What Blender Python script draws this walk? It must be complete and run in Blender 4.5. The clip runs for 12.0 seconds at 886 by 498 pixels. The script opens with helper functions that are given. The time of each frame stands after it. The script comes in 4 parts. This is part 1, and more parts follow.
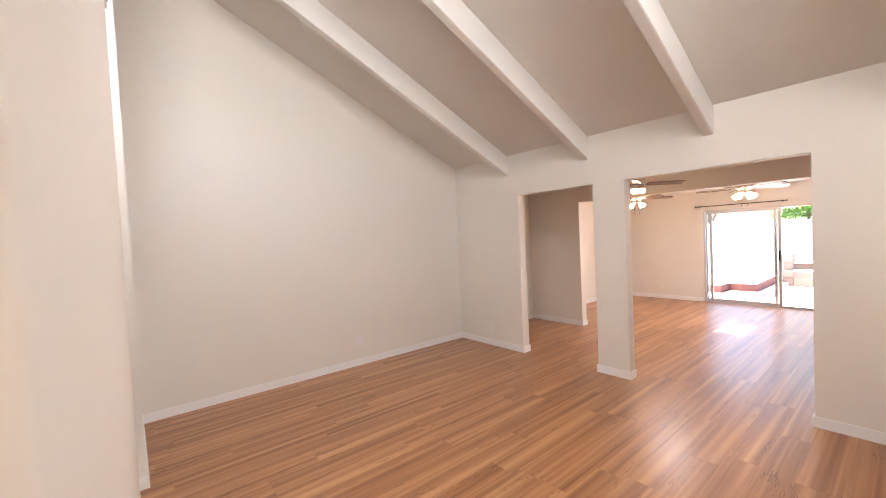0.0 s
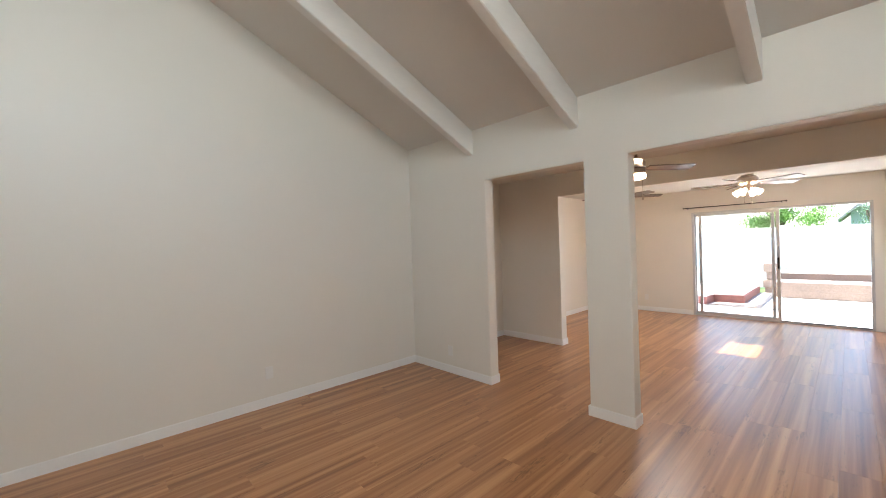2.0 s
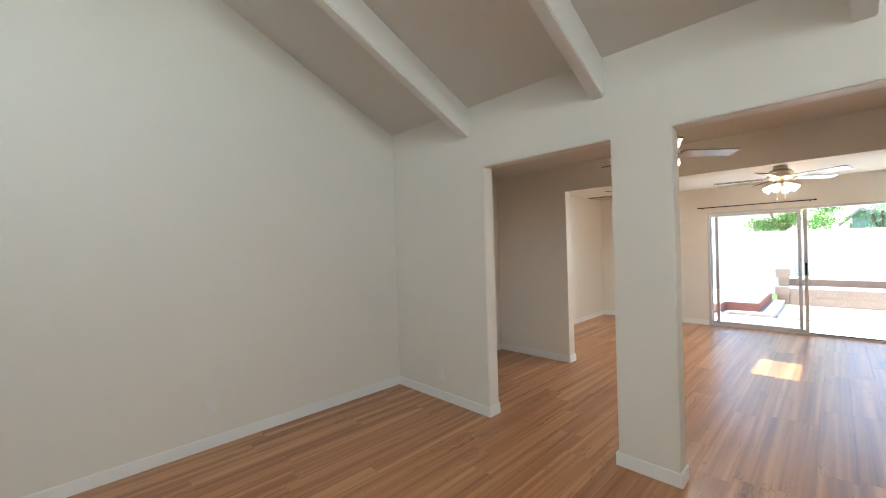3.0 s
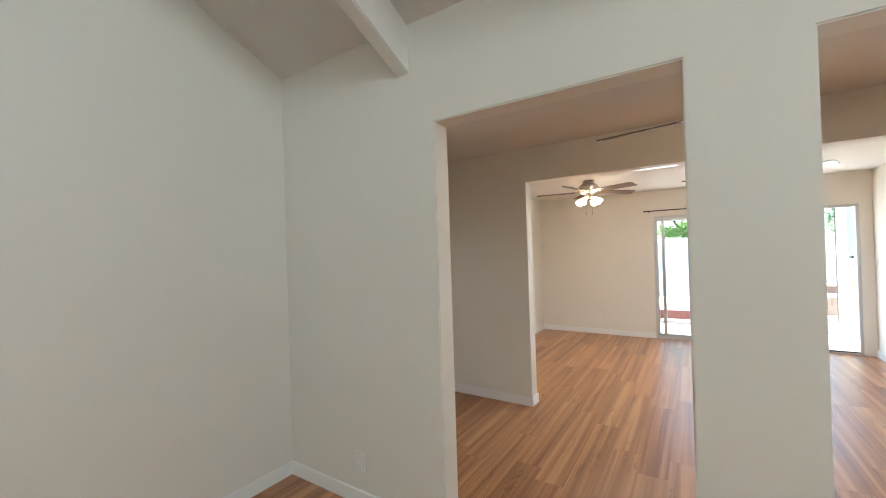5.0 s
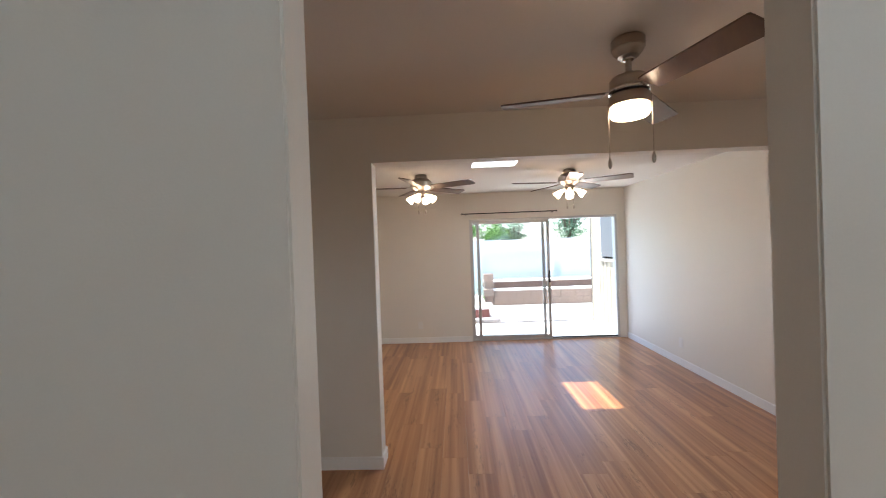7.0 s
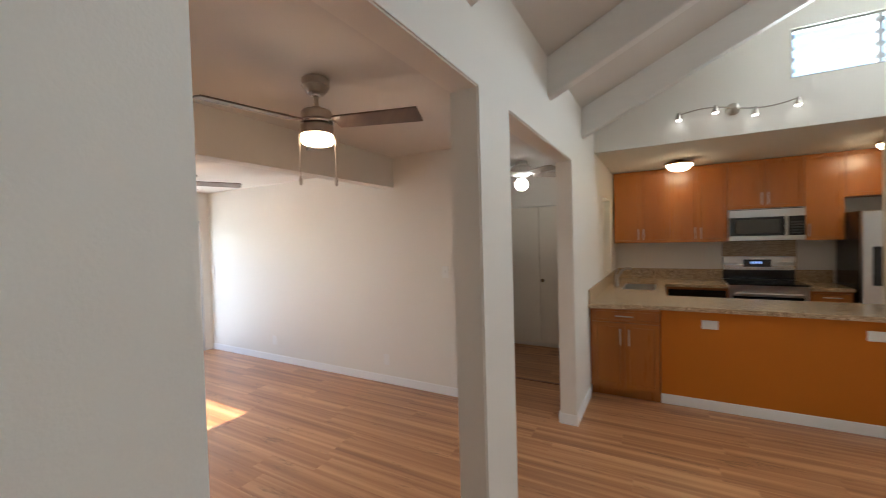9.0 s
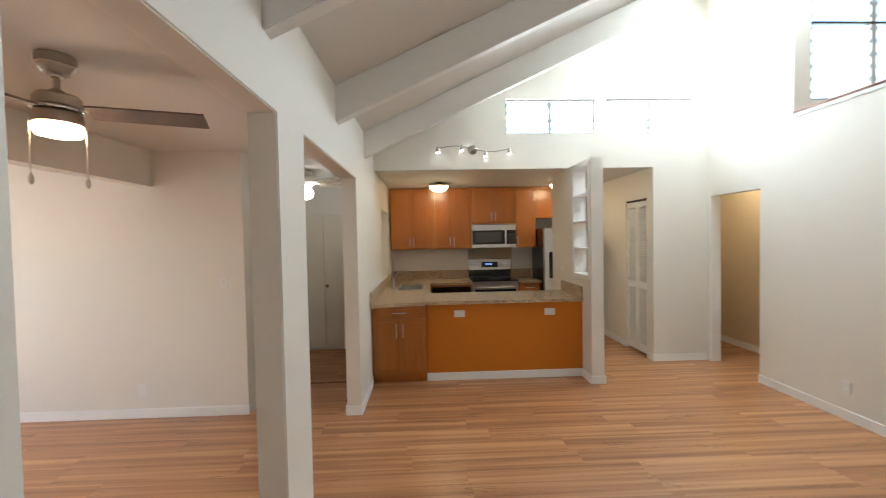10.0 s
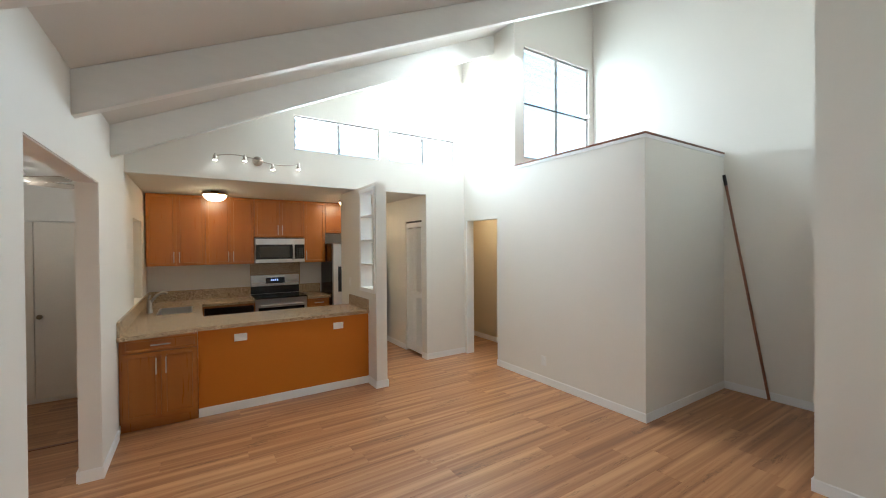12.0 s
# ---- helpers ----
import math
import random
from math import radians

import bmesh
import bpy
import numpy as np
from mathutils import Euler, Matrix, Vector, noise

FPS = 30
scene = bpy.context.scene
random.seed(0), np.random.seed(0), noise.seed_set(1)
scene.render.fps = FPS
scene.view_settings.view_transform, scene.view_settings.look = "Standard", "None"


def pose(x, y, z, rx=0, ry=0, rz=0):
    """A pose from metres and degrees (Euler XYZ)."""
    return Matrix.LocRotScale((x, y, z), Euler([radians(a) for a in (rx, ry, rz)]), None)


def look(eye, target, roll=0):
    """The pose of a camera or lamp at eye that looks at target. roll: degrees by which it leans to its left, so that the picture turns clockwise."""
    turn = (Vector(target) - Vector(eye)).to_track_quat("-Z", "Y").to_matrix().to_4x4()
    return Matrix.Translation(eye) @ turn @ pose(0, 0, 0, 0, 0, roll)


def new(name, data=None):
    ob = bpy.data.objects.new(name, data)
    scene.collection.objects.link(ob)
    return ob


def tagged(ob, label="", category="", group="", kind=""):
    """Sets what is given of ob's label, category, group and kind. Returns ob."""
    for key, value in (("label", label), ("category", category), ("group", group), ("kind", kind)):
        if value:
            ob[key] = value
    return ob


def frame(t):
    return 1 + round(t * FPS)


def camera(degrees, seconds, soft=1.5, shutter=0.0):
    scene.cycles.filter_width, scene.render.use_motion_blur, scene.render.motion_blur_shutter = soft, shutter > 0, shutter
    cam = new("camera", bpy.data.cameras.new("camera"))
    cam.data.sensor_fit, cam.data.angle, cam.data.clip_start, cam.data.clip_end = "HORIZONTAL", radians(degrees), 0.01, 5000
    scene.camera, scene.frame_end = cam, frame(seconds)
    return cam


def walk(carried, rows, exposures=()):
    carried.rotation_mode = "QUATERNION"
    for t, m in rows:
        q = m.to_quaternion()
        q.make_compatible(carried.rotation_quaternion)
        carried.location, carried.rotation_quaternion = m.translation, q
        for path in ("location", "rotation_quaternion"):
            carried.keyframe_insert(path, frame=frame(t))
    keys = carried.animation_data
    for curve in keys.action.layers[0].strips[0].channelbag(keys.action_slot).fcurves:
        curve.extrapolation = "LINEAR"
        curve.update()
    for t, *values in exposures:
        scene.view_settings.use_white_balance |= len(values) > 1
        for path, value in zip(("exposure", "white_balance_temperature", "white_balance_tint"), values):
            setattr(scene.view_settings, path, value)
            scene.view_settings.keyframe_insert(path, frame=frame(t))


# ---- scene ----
cam = camera(97.8, 12.0, soft=1.0, shutter=0.25)

PATH = [
    (0, (4.672, -4.150, 1.645), (3.125, -2.883, 1.582), -2.7),
    (0.5, (4.532, -3.912, 1.639), (3.041, -2.579, 1.588), -2.3),
    (1, (4.403, -3.656, 1.609), (2.934, -2.299, 1.567), -2.3),
    (1.5, (4.164, -3.387, 1.537), (2.706, -2.017, 1.497), -2.0),
    (2, (3.889, -3.139, 1.499), (2.439, -1.761, 1.476), -2.0),
    (2.5, (3.64, -2.838, 1.487), (2.2, -1.45, 1.472), -1.9),
    (3, (3.382, -2.605, 1.481), (1.957, -1.202, 1.472), -1.7),
    (5, (2.363, -1.654, 1.495), (1.275, 0.024, 1.505), -1.8),
    (5.5, (2.117, -1.363, 1.525), (1.234, 0.431, 1.526), -1.9),
    (6, (1.893, -1.137, 1.525), (1.191, 0.736, 1.527), -1.7),
    (6.5, (1.747, -0.940, 1.529), (1.303, 1.010, 1.518), -1.9),
    (8.5, (1.098, -0.666, 1.55), (2.465, 0.793, 1.521), -2.0),
    (9, (0.917, -0.632, 1.556), (2.655, 0.357, 1.508), -1.6),
    (9.5, (0.765, -0.618, 1.554), (2.723, -0.21, 1.508), -1.4),
    (10, (0.626, -0.649, 1.601), (2.624, -0.722, 1.548), -1.1),
    (10.5, (0.532, -0.651, 1.617), (2.487, -1.071, 1.572), -0.9),
    (11, (0.454, -0.645, 1.643), (2.325, -1.351, 1.606), -0.7),
    (11.5, (0.423, -0.624, 1.664), (2.18, -1.579, 1.639), -0.5),
    (12, (0.433, -0.594, 1.688), (2.118, -1.672, 1.671), -0.4),
]
walk(cam, [(t, look(eye, target, roll)) for t, eye, target, roll in PATH],
     exposures=[(0.0, 2.93, 6800, 21), (0.5, 2.78, 6800, 18), (1.0, 2.63, 6600, 14), (2.5, 2.45, 6150, 5), (3.5, 2.45, 6000, 1), (5.0, 2.57, 6000, 1), (6.5, 1.88, 5850, 5), (8.5, 2.08, 5950, 8), (9.0, 2.35, 6000, 7), (9.5, 2.78, 6100, 5), (10.5, 2.67, 5850, 4), (12.0, 2.63, 5750, 3)])

# ---- light ----
world = bpy.data.worlds.new("sky")
scene.world = world
world.use_nodes = True
_n = world.node_tree.nodes
_sky = _n.new("ShaderNodeTexSky")
_sky.sky_type, _sky.sun_disc = "NISHITA", False
_sky.sun_elevation, _sky.sun_rotation = radians(69), radians(-99)
world.node_tree.links.new(_sky.outputs[0], _n["Background"].inputs[0])
_n["Background"].inputs[1].default_value = 0.15

sun_data = bpy.data.lights.new("sun", "SUN")
sun_data.energy, sun_data.angle, sun_data.color = 5.0, radians(1.2), (1.0, 0.96, 0.91)
sun = new("sun", sun_data)
SUN_FROM = Vector((-0.87, -0.14, 2.44)).normalized()
sun.matrix_world = look(tuple(SUN_FROM * 30), (0, 0, 0))


def sky_lamp(name, at, target, sx, sy, watts, color):
    """Daylight standing in a window's opening."""
    d = bpy.data.lights.new(name, "AREA")
    d.shape, d.size, d.size_y, d.energy, d.color = "RECTANGLE", sx, sy, watts, color
    o = new(name, d)
    o.matrix_world = look(at, target)
    return o


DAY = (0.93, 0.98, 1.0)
# the first two stand in for sky in inferred skylights, out of view
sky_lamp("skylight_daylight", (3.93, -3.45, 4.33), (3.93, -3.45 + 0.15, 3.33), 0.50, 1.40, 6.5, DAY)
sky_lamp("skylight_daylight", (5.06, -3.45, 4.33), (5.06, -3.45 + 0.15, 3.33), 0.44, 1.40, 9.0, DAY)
sky_lamp("tall_window_daylight", (4.42, -5.05, 3.70), (0, -5.05, 3.62), 1.36, 1.50, 9.0, DAY)
sky_lamp("small_skylight_daylight", (2.025, 2.95, 2.43), (2.025, 2.95, 0), 0.42, 0.66, 4.5, (0.88, 0.95, 1.0))
sky_lamp("high_window_daylight", (5.55, -2.18, 3.087), (0, -2.18, 3.087), 1.09, 0.40, 4, DAY)
sky_lamp("high_window_daylight", (5.55, -3.435, 3.087), (0, -3.435, 3.087), 1.06, 0.40, 4, DAY)

# ---- materials ----
def mat(name, color, rough=0.5, metal=0.0, bump=0.0, scale=40.0, vary=0.06, coat=0.0, detail=4.0, stretch=(1, 1, 1), spec=0.5):
    """A painted or plain surface: two scales of tone variation, fine relief, uneven gloss."""
    m = bpy.data.materials.new(name)
    m.use_nodes = True
    n, l = m.node_tree.nodes, m.node_tree.links
    b = n["Principled BSDF"]
    co = n.new("ShaderNodeTexCoord")
    mp = n.new("ShaderNodeMapping")
    mp.inputs["Scale"].default_value = stretch
    l.new(co.outputs["Object"], mp.inputs[0])
    big, small = n.new("ShaderNodeTexNoise"), n.new("ShaderNodeTexNoise")
    big.inputs["Scale"].default_value, big.inputs["Detail"].default_value = 1.3, 3
    small.inputs["Scale"].default_value, small.inputs["Detail"].default_value = scale, detail
    for t in (big, small):
        l.new(mp.outputs[0], t.inputs["Vector"])
    add = n.new("ShaderNodeMath")
    add.operation = "ADD"
    l.new(big.outputs[0], add.inputs[0]), l.new(small.outputs[0], add.inputs[1])
    ramp = n.new("ShaderNodeMapRange")
    ramp.inputs[1].default_value, ramp.inputs[2].default_value = 0.6, 1.4
    ramp.inputs[3].default_value, ramp.inputs[4].default_value = 1 - vary, 1 + vary
    l.new(add.outputs[0], ramp.inputs[0])
    mul = n.new("ShaderNodeVectorMath")
    mul.operation = "SCALE"
    mul.inputs[0].default_value = color
    l.new(ramp.outputs[0], mul.inputs["Scale"])
    l.new(mul.outputs[0], b.inputs["Base Color"])
    rr = n.new("ShaderNodeMapRange")
    rr.inputs[3].default_value, rr.inputs[4].default_value = max(0.02, rough - 0.08), min(1, rough + 0.08)
    l.new(big.outputs[0], rr.inputs[0])
    l.new(rr.outputs[0], b.inputs["Roughness"])
    b.inputs["Metallic"].default_value = metal
    b.inputs["Coat Weight"].default_value = coat
    b.inputs["Specular IOR Level"].default_value = spec
    if bump:
        bp = n.new("ShaderNodeBump")
        bp.inputs["Strength"].default_value, bp.inputs["Distance"].default_value = bump, 0.003
        l.new(small.outputs[0], bp.inputs["Height"])
        l.new(bp.outputs[0], b.inputs["Normal"])
    return m


def glow(name, color, strength):
    m = bpy.data.materials.new(name)
    m.use_nodes = True
    b = m.node_tree.nodes["Principled BSDF"]
    b.inputs["Base Color"].default_value = (0.9, 0.88, 0.84, 1)
    b.inputs["Roughness"].default_value = 0.35
    b.inputs["Emission Color"].default_value = (*color, 1)
    b.inputs["Emission Strength"].default_value = strength
    return m


def clear_glass(name, tint=(1, 1, 1), gloss=1.0):
    m = bpy.data.materials.new(name)
    m.use_nodes = True
    n, l = m.node_tree.nodes, m.node_tree.links
    n.remove(n["Principled BSDF"])
    tr, gl, mx = n.new("ShaderNodeBsdfTransparent"), n.new("ShaderNodeBsdfGlossy"), n.new("ShaderNodeMixShader")
    tr.inputs[0].default_value = (*tint, 1)
    gl.inputs["Roughness"].default_value = 0.02
    mx.inputs[0].default_value = 0.05 * gloss
    l.new(tr.outputs[0], mx.inputs[1]), l.new(gl.outputs[0], mx.inputs[2])
    l.new(mx.outputs[0], n["Material Output"].inputs[0])
    return m


def wood(name, dark, light, axis="Z", scale=1.0, rough=0.35, coat=0.15, per_object=0.12, bands=9.0, span=(0.42, 0.92), fine_w=0.22, relief=0.12, warp=0.6):
    """Grained timber: stretched noise along one axis, tone shifted from piece to piece."""
    m = bpy.data.materials.new(name)
    m.use_nodes = True
    n, l = m.node_tree.nodes, m.node_tree.links
    b = n["Principled BSDF"]
    co, info = n.new("ShaderNodeTexCoord"), n.new("ShaderNodeObjectInfo")
    off = n.new("ShaderNodeVectorMath")
    off.operation = "SCALE"
    off.inputs[0].default_value = (37.0, 53.0, 71.0)
    l.new(info.outputs["Random"], off.inputs["Scale"])
    plus = n.new("ShaderNodeVectorMath")
    l.new(co.outputs["Object"], plus.inputs[0]), l.new(off.outputs[0], plus.inputs[1])
    st = {"X": (0.07, 1, 1), "Y": (1, 0.035, 1), "Z": (1, 1, 0.07)}[axis]
    mp = n.new("ShaderNodeMapping")
    mp.inputs["Scale"].default_value = [q * scale for q in st]
    l.new(plus.outputs[0], mp.inputs[0])
    big, fine = n.new("ShaderNodeTexNoise"), n.new("ShaderNodeTexNoise")
    big.inputs["Scale"].default_value, big.inputs["Detail"].default_value, big.inputs["Distortion"].default_value = bands, 3, warp
    fine.inputs["Scale"].default_value, fine.inputs["Detail"].default_value = 90, 5
    l.new(mp.outputs[0], big.inputs["Vector"]), l.new(mp.outputs[0], fine.inputs["Vector"])
    mixv = n.new("ShaderNodeMath")
    mixv.operation = "MULTIPLY_ADD"
    mixv.inputs[1].default_value, mixv.inputs[2].default_value = fine_w, 0.14 - 0.37 * fine_w
    l.new(fine.outputs[0], mixv.inputs[0])
    s1 = n.new("ShaderNodeMath")
    l.new(big.outputs[0], s1.inputs[0]), l.new(mixv.outputs[0], s1.inputs[1])
    s2 = n.new("ShaderNodeMath")
    s2.operation = "MULTIPLY_ADD"
    s2.inputs[1].default_value, s2.inputs[2].default_value = per_object * 2, -per_object
    l.new(info.outputs["Random"], s2.inputs[0])
    s3 = n.new("ShaderNodeMath")
    l.new(s1.outputs[0], s3.inputs[0]), l.new(s2.outputs[0], s3.inputs[1])
    r = n.new("ShaderNodeValToRGB")
    r.color_ramp.elements[0].position, r.color_ramp.elements[0].color = span[0], (*dark, 1)
    r.color_ramp.elements[1].position, r.color_ramp.elements[1].color = span[1], (*light, 1)
    l.new(s3.outputs[0], r.inputs[0])
    l.new(r.outputs[0], b.inputs["Base Color"])
    b.inputs["Coat Weight"].default_value, b.inputs["Coat Roughness"].default_value = coat, 0.25
    rr = n.new("ShaderNodeMapRange")
    rr.inputs[3].default_value, rr.inputs[4].default_value = rough - 0.04, rough + 0.06
    l.new(fine.outputs[0], rr.inputs[0]), l.new(rr.outputs[0], b.inputs["Roughness"])
    bp = n.new("ShaderNodeBump")
    bp.inputs["Strength"].default_value, bp.inputs["Distance"].default_value = relief, 0.001
    l.new(fine.outputs[0], bp.inputs["Height"]), l.new(bp.outputs[0], b.inputs["Normal"])
    return m


def vinyl(name):
    """Satin vinyl planks: long soft stripes of tone, narrow grain, dark open-pore flecks."""
    m = bpy.data.materials.new(name)
    m.use_nodes = True
    n, l = m.node_tree.nodes, m.node_tree.links
    b = n["Principled BSDF"]
    co, info = n.new("ShaderNodeTexCoord"), n.new("ShaderNodeObjectInfo")
    off = n.new("ShaderNodeVectorMath")
    off.operation = "SCALE"
    off.inputs[0].default_value = (17.0, 29.0, 0.0)
    l.new(info.outputs["Random"], off.inputs["Scale"])
    plus = n.new("ShaderNodeVectorMath")
    l.new(co.outputs["Object"], plus.inputs[0]), l.new(off.outputs[0], plus.inputs[1])

    def grain(across, along, detail, warp=0.0):
        mp, t = n.new("ShaderNodeMapping"), n.new("ShaderNodeTexNoise")
        mp.inputs["Scale"].default_value = (across, along, 1.0)
        t.inputs["Scale"].default_value, t.inputs["Detail"].default_value, t.inputs["Distortion"].default_value = 1.0, detail, warp
        l.new(plus.outputs[0], mp.inputs[0]), l.new(mp.outputs[0], t.inputs["Vector"])
        return t.outputs[0]

    def mad(a, k, c):
        q = n.new("ShaderNodeMath")
        q.operation = "MULTIPLY_ADD"
        l.new(a, q.inputs[0])
        q.inputs[1].default_value = k
        if isinstance(c, float):
            q.inputs[2].default_value = c
        else:
            l.new(c, q.inputs[2])
        return q.outputs[0]

    fine = grain(150.0, 3.0, 4)
    tone = mad(grain(15.0, 0.26, 1.5, 0.4), 0.95, mad(grain(42.0, 0.7, 3.0, 0.3), 0.34, mad(fine, 0.12, mad(info.outputs["Random"], 0.03, -0.22))))
    r = n.new("ShaderNodeValToRGB")
    e = r.color_ramp.elements
    e[0].position, e[0].color = 0.28, (0.262, 0.104, 0.042, 1)
    e[1].position, e[1].color = 0.72, (0.59, 0.31, 0.145, 1)
    k = e.new(0.48)
    k.color = (0.405, 0.183, 0.077, 1)
    l.new(tone, r.inputs[0])
    # flecks gather in patches, as cathedral grain does
    fleck, patch = grain(70.0, 9.0, 3.0, 1.6), grain(9.0, 1.7, 1.0)
    both = n.new("ShaderNodeMath")
    both.operation = "MULTIPLY"
    l.new(fleck, both.inputs[0]), l.new(patch, both.inputs[1])
    mr = n.new("ShaderNodeMapRange")
    mr.inputs[1].default_value, mr.inputs[2].default_value = 0.34, 0.42
    mr.inputs[3].default_value, mr.inputs[4].default_value = 1.0, 0.62
    l.new(both.outputs[0], mr.inputs[0])
    mul = n.new("ShaderNodeVectorMath")
    mul.operation = "SCALE"
    l.new(r.outputs[0], mul.inputs[0]), l.new(mr.outputs[0], mul.inputs["Scale"])
    l.new(mul.outputs[0], b.inputs["Base Color"])
    rr = n.new("ShaderNodeMapRange")
    rr.inputs[3].default_value, rr.inputs[4].default_value = 0.33, 0.45
    l.new(tone, rr.inputs[0]), l.new(rr.outputs[0], b.inputs["Roughness"])
    b.inputs["Coat Weight"].default_value, b.inputs["Coat Roughness"].default_value = 0.48, 0.26
    b.inputs["Specular IOR Level"].default_value = 0.35
    bp = n.new("ShaderNodeBump")
    bp.inputs["Strength"].default_value, bp.inputs["Distance"].default_value = 0.05, 0.001
    l.new(fine, bp.inputs["Height"]), l.new(bp.outputs[0], b.inputs["Normal"])
    return m


def granite(name):
    m = bpy.data.materials.new(name)
    m.use_nodes = True
    n, l = m.node_tree.nodes, m.node_tree.links
    b = n["Principled BSDF"]
    co = n.new("ShaderNodeTexCoord")
    v, ns = n.new("ShaderNodeTexVoronoi"), n.new("ShaderNodeTexNoise")
    v.inputs["Scale"].default_value = 210
    ns.inputs["Scale"].default_value, ns.inputs["Detail"].default_value, ns.inputs["Distortion"].default_value = 52, 8, 0.8
    l.new(co.outputs["Object"], v.inputs["Vector"]), l.new(co.outputs["Object"], ns.inputs["Vector"])
    sep = n.new("ShaderNodeSeparateColor")
    l.new(v.outputs["Color"], sep.inputs[0])
    a = n.new("ShaderNodeMath")
    a.operation = "MULTIPLY_ADD"
    a.inputs[1].default_value = 0.4
    l.new(sep.outputs[0], a.inputs[0]), l.new(ns.outputs[0], a.inputs[2])
    r = n.new("ShaderNodeValToRGB")
    e = r.color_ramp.elements
    e[0].position, e[0].color = 0.45, (0.17, 0.10, 0.055, 1)
    e[1].position, e[1].color = 0.95, (0.70, 0.55, 0.37, 1)
    for p, c in ((0.57, (0.34, 0.23, 0.13, 1)), (0.70, (0.50, 0.365, 0.23, 1))):
        k = e.new(p)
        k.color = c
    l.new(a.outputs[0], r.inputs[0]), l.new(r.outputs[0], b.inputs["Base Color"])
    b.inputs["Roughness"].default_value = 0.16
    return m


WALL = mat("cream_wall_paint", (0.805, 0.771, 0.708), 0.55, bump=0.14, scale=160, vary=0.02)
CEIL = mat("white_ceiling_paint", (0.74, 0.71, 0.665), 0.8, bump=0.35, scale=120, vary=0.02)
BEAM = mat("white_beam_paint", (0.82, 0.80, 0.76), 0.5, bump=0.3, scale=30, vary=0.03, stretch=(1, 0.2, 1))
TRIM = mat("white_trim_paint", (0.89, 0.885, 0.87), 0.35, bump=0.1, scale=60, vary=0.02)
OFFWHITE = mat("aged_off_white_paint", (0.80, 0.74, 0.64), 0.45, bump=0.1, scale=60, vary=0.03)
BEIGE = mat("beige_wall_paint", (0.74, 0.62, 0.45), 0.6, bump=0.2, scale=160, vary=0.02)
ORANGE = mat("orange_wall_paint", (0.57, 0.175, 0.012), 0.5, bump=0.2, scale=140, vary=0.03, spec=0.3)
FLOOR = vinyl("vinyl_plank_oak")
MAPLE = wood("honey_maple", (0.30, 0.086, 0.010), (0.45, 0.152, 0.022), "Z", 0.55, 0.28, 0.22, 0.05, 5.0, (0.30, 0.86), 0.05, 0.0, 0.5)
LEDGE = wood("dark_stained_wood", (0.10, 0.03, 0.012), (0.22, 0.075, 0.03), "X", 1.0, 0.35, 0.2, 0.05)
POLE = wood("brown_broomstick_wood", (0.16, 0.06, 0.03), (0.30, 0.13, 0.07), "Z", 1.0, 0.4, 0.2, 0.05)
BLADE = wood("walnut_blade", (0.07, 0.04, 0.028), (0.19, 0.12, 0.085), "X", 1.0, 0.3, 0.3, 0.05)
GRANITE = granite("brown_granite")
STEEL = mat("brushed_stainless", (0.62, 0.61, 0.59), 0.28, 1.0, bump=0.05, scale=200, vary=0.04, stretch=(1, 0.05, 1))
DOOR_ALU = mat("pale_aluminium", (0.60, 0.60, 0.60), 0.4, 0.6, vary=0.05, scale=60)
AGED = mat("aged_brass", (0.20, 0.14, 0.08), 0.35, 0.9, vary=0.1)
NICKEL = mat("brushed_nickel", (0.46, 0.41, 0.355), 0.34, 1.0, vary=0.04, scale=80)
ALU = mat("mill_aluminium", (0.40, 0.395, 0.385), 0.5, 0.25, vary=0.06, scale=60)
CHROME = mat("chrome", (0.75, 0.74, 0.72), 0.12, 1.0, vary=0.02)
BLACK = mat("black_gloss_plastic", (0.012, 0.012, 0.013), 0.18, vary=0.2)
MATTE_BLACK = mat("black_painted_metal", (0.02, 0.018, 0.017), 0.45, 0.3, vary=0.2)
WHITE_PLASTIC = mat("white_plastic", (0.82, 0.81, 0.78), 0.35, vary=0.02)
DARK_GLASS = mat("dark_oven_glass", (0.012, 0.012, 0.013), 0.12, vary=0.1, spec=0.2)
PALE_BLADE = wood("pale_blade", (0.34, 0.28, 0.22), (0.58, 0.50, 0.41), "X", 1.0, 0.35, 0.2, 0.05)
BRASS_RIM = mat("antique_brass", (0.32, 0.20, 0.08), 0.3, 1.0, vary=0.08)
GREY_GLASS = mat("grey_door_glass", (0.075, 0.075, 0.075), 0.3, vary=0.1, spec=0.25)
LAMP_WARM = glow("warm_lamp_glass", (1.0, 0.77, 0.46), 4.8)
LAMP_WHITE = glow("white_lamp_glass", (1.0, 0.70, 0.45), 5.8)
LAMP_DIM = glow("globe_glass", (1.0, 0.93, 0.84), 4.6)
# glow of the unseen lamp added behind the doorway
LAMP_ADDED = glow("added_lamp_glass", (1.0, 0.80, 0.52), 2.9)
LAMP_SPOT = glow("spot_bulb_glass", (1.0, 0.94, 0.85), 2.4)
BLUE_LED = glow("blue_clock_digits", (0.2, 0.4, 1.0), 0.2)
GLASS = clear_glass("clear_glass")
FROST = clear_glass("louvre_glass", (0.93, 0.96, 0.95))
SKYPANE = clear_glass("frosted_skylight_glass", (0.80, 0.74, 0.67))
BRONZE = mat("bronze_screen_frame", (0.11, 0.095, 0.085), 0.5, 0.3, vary=0.15)
SCREEN = mat("grey_insect_screen", (0.12, 0.125, 0.13), 0.8, vary=0.1)
CONCRETE = mat("pale_concrete", (0.68, 0.66, 0.62), 0.85, bump=0.5, scale=60, vary=0.12)
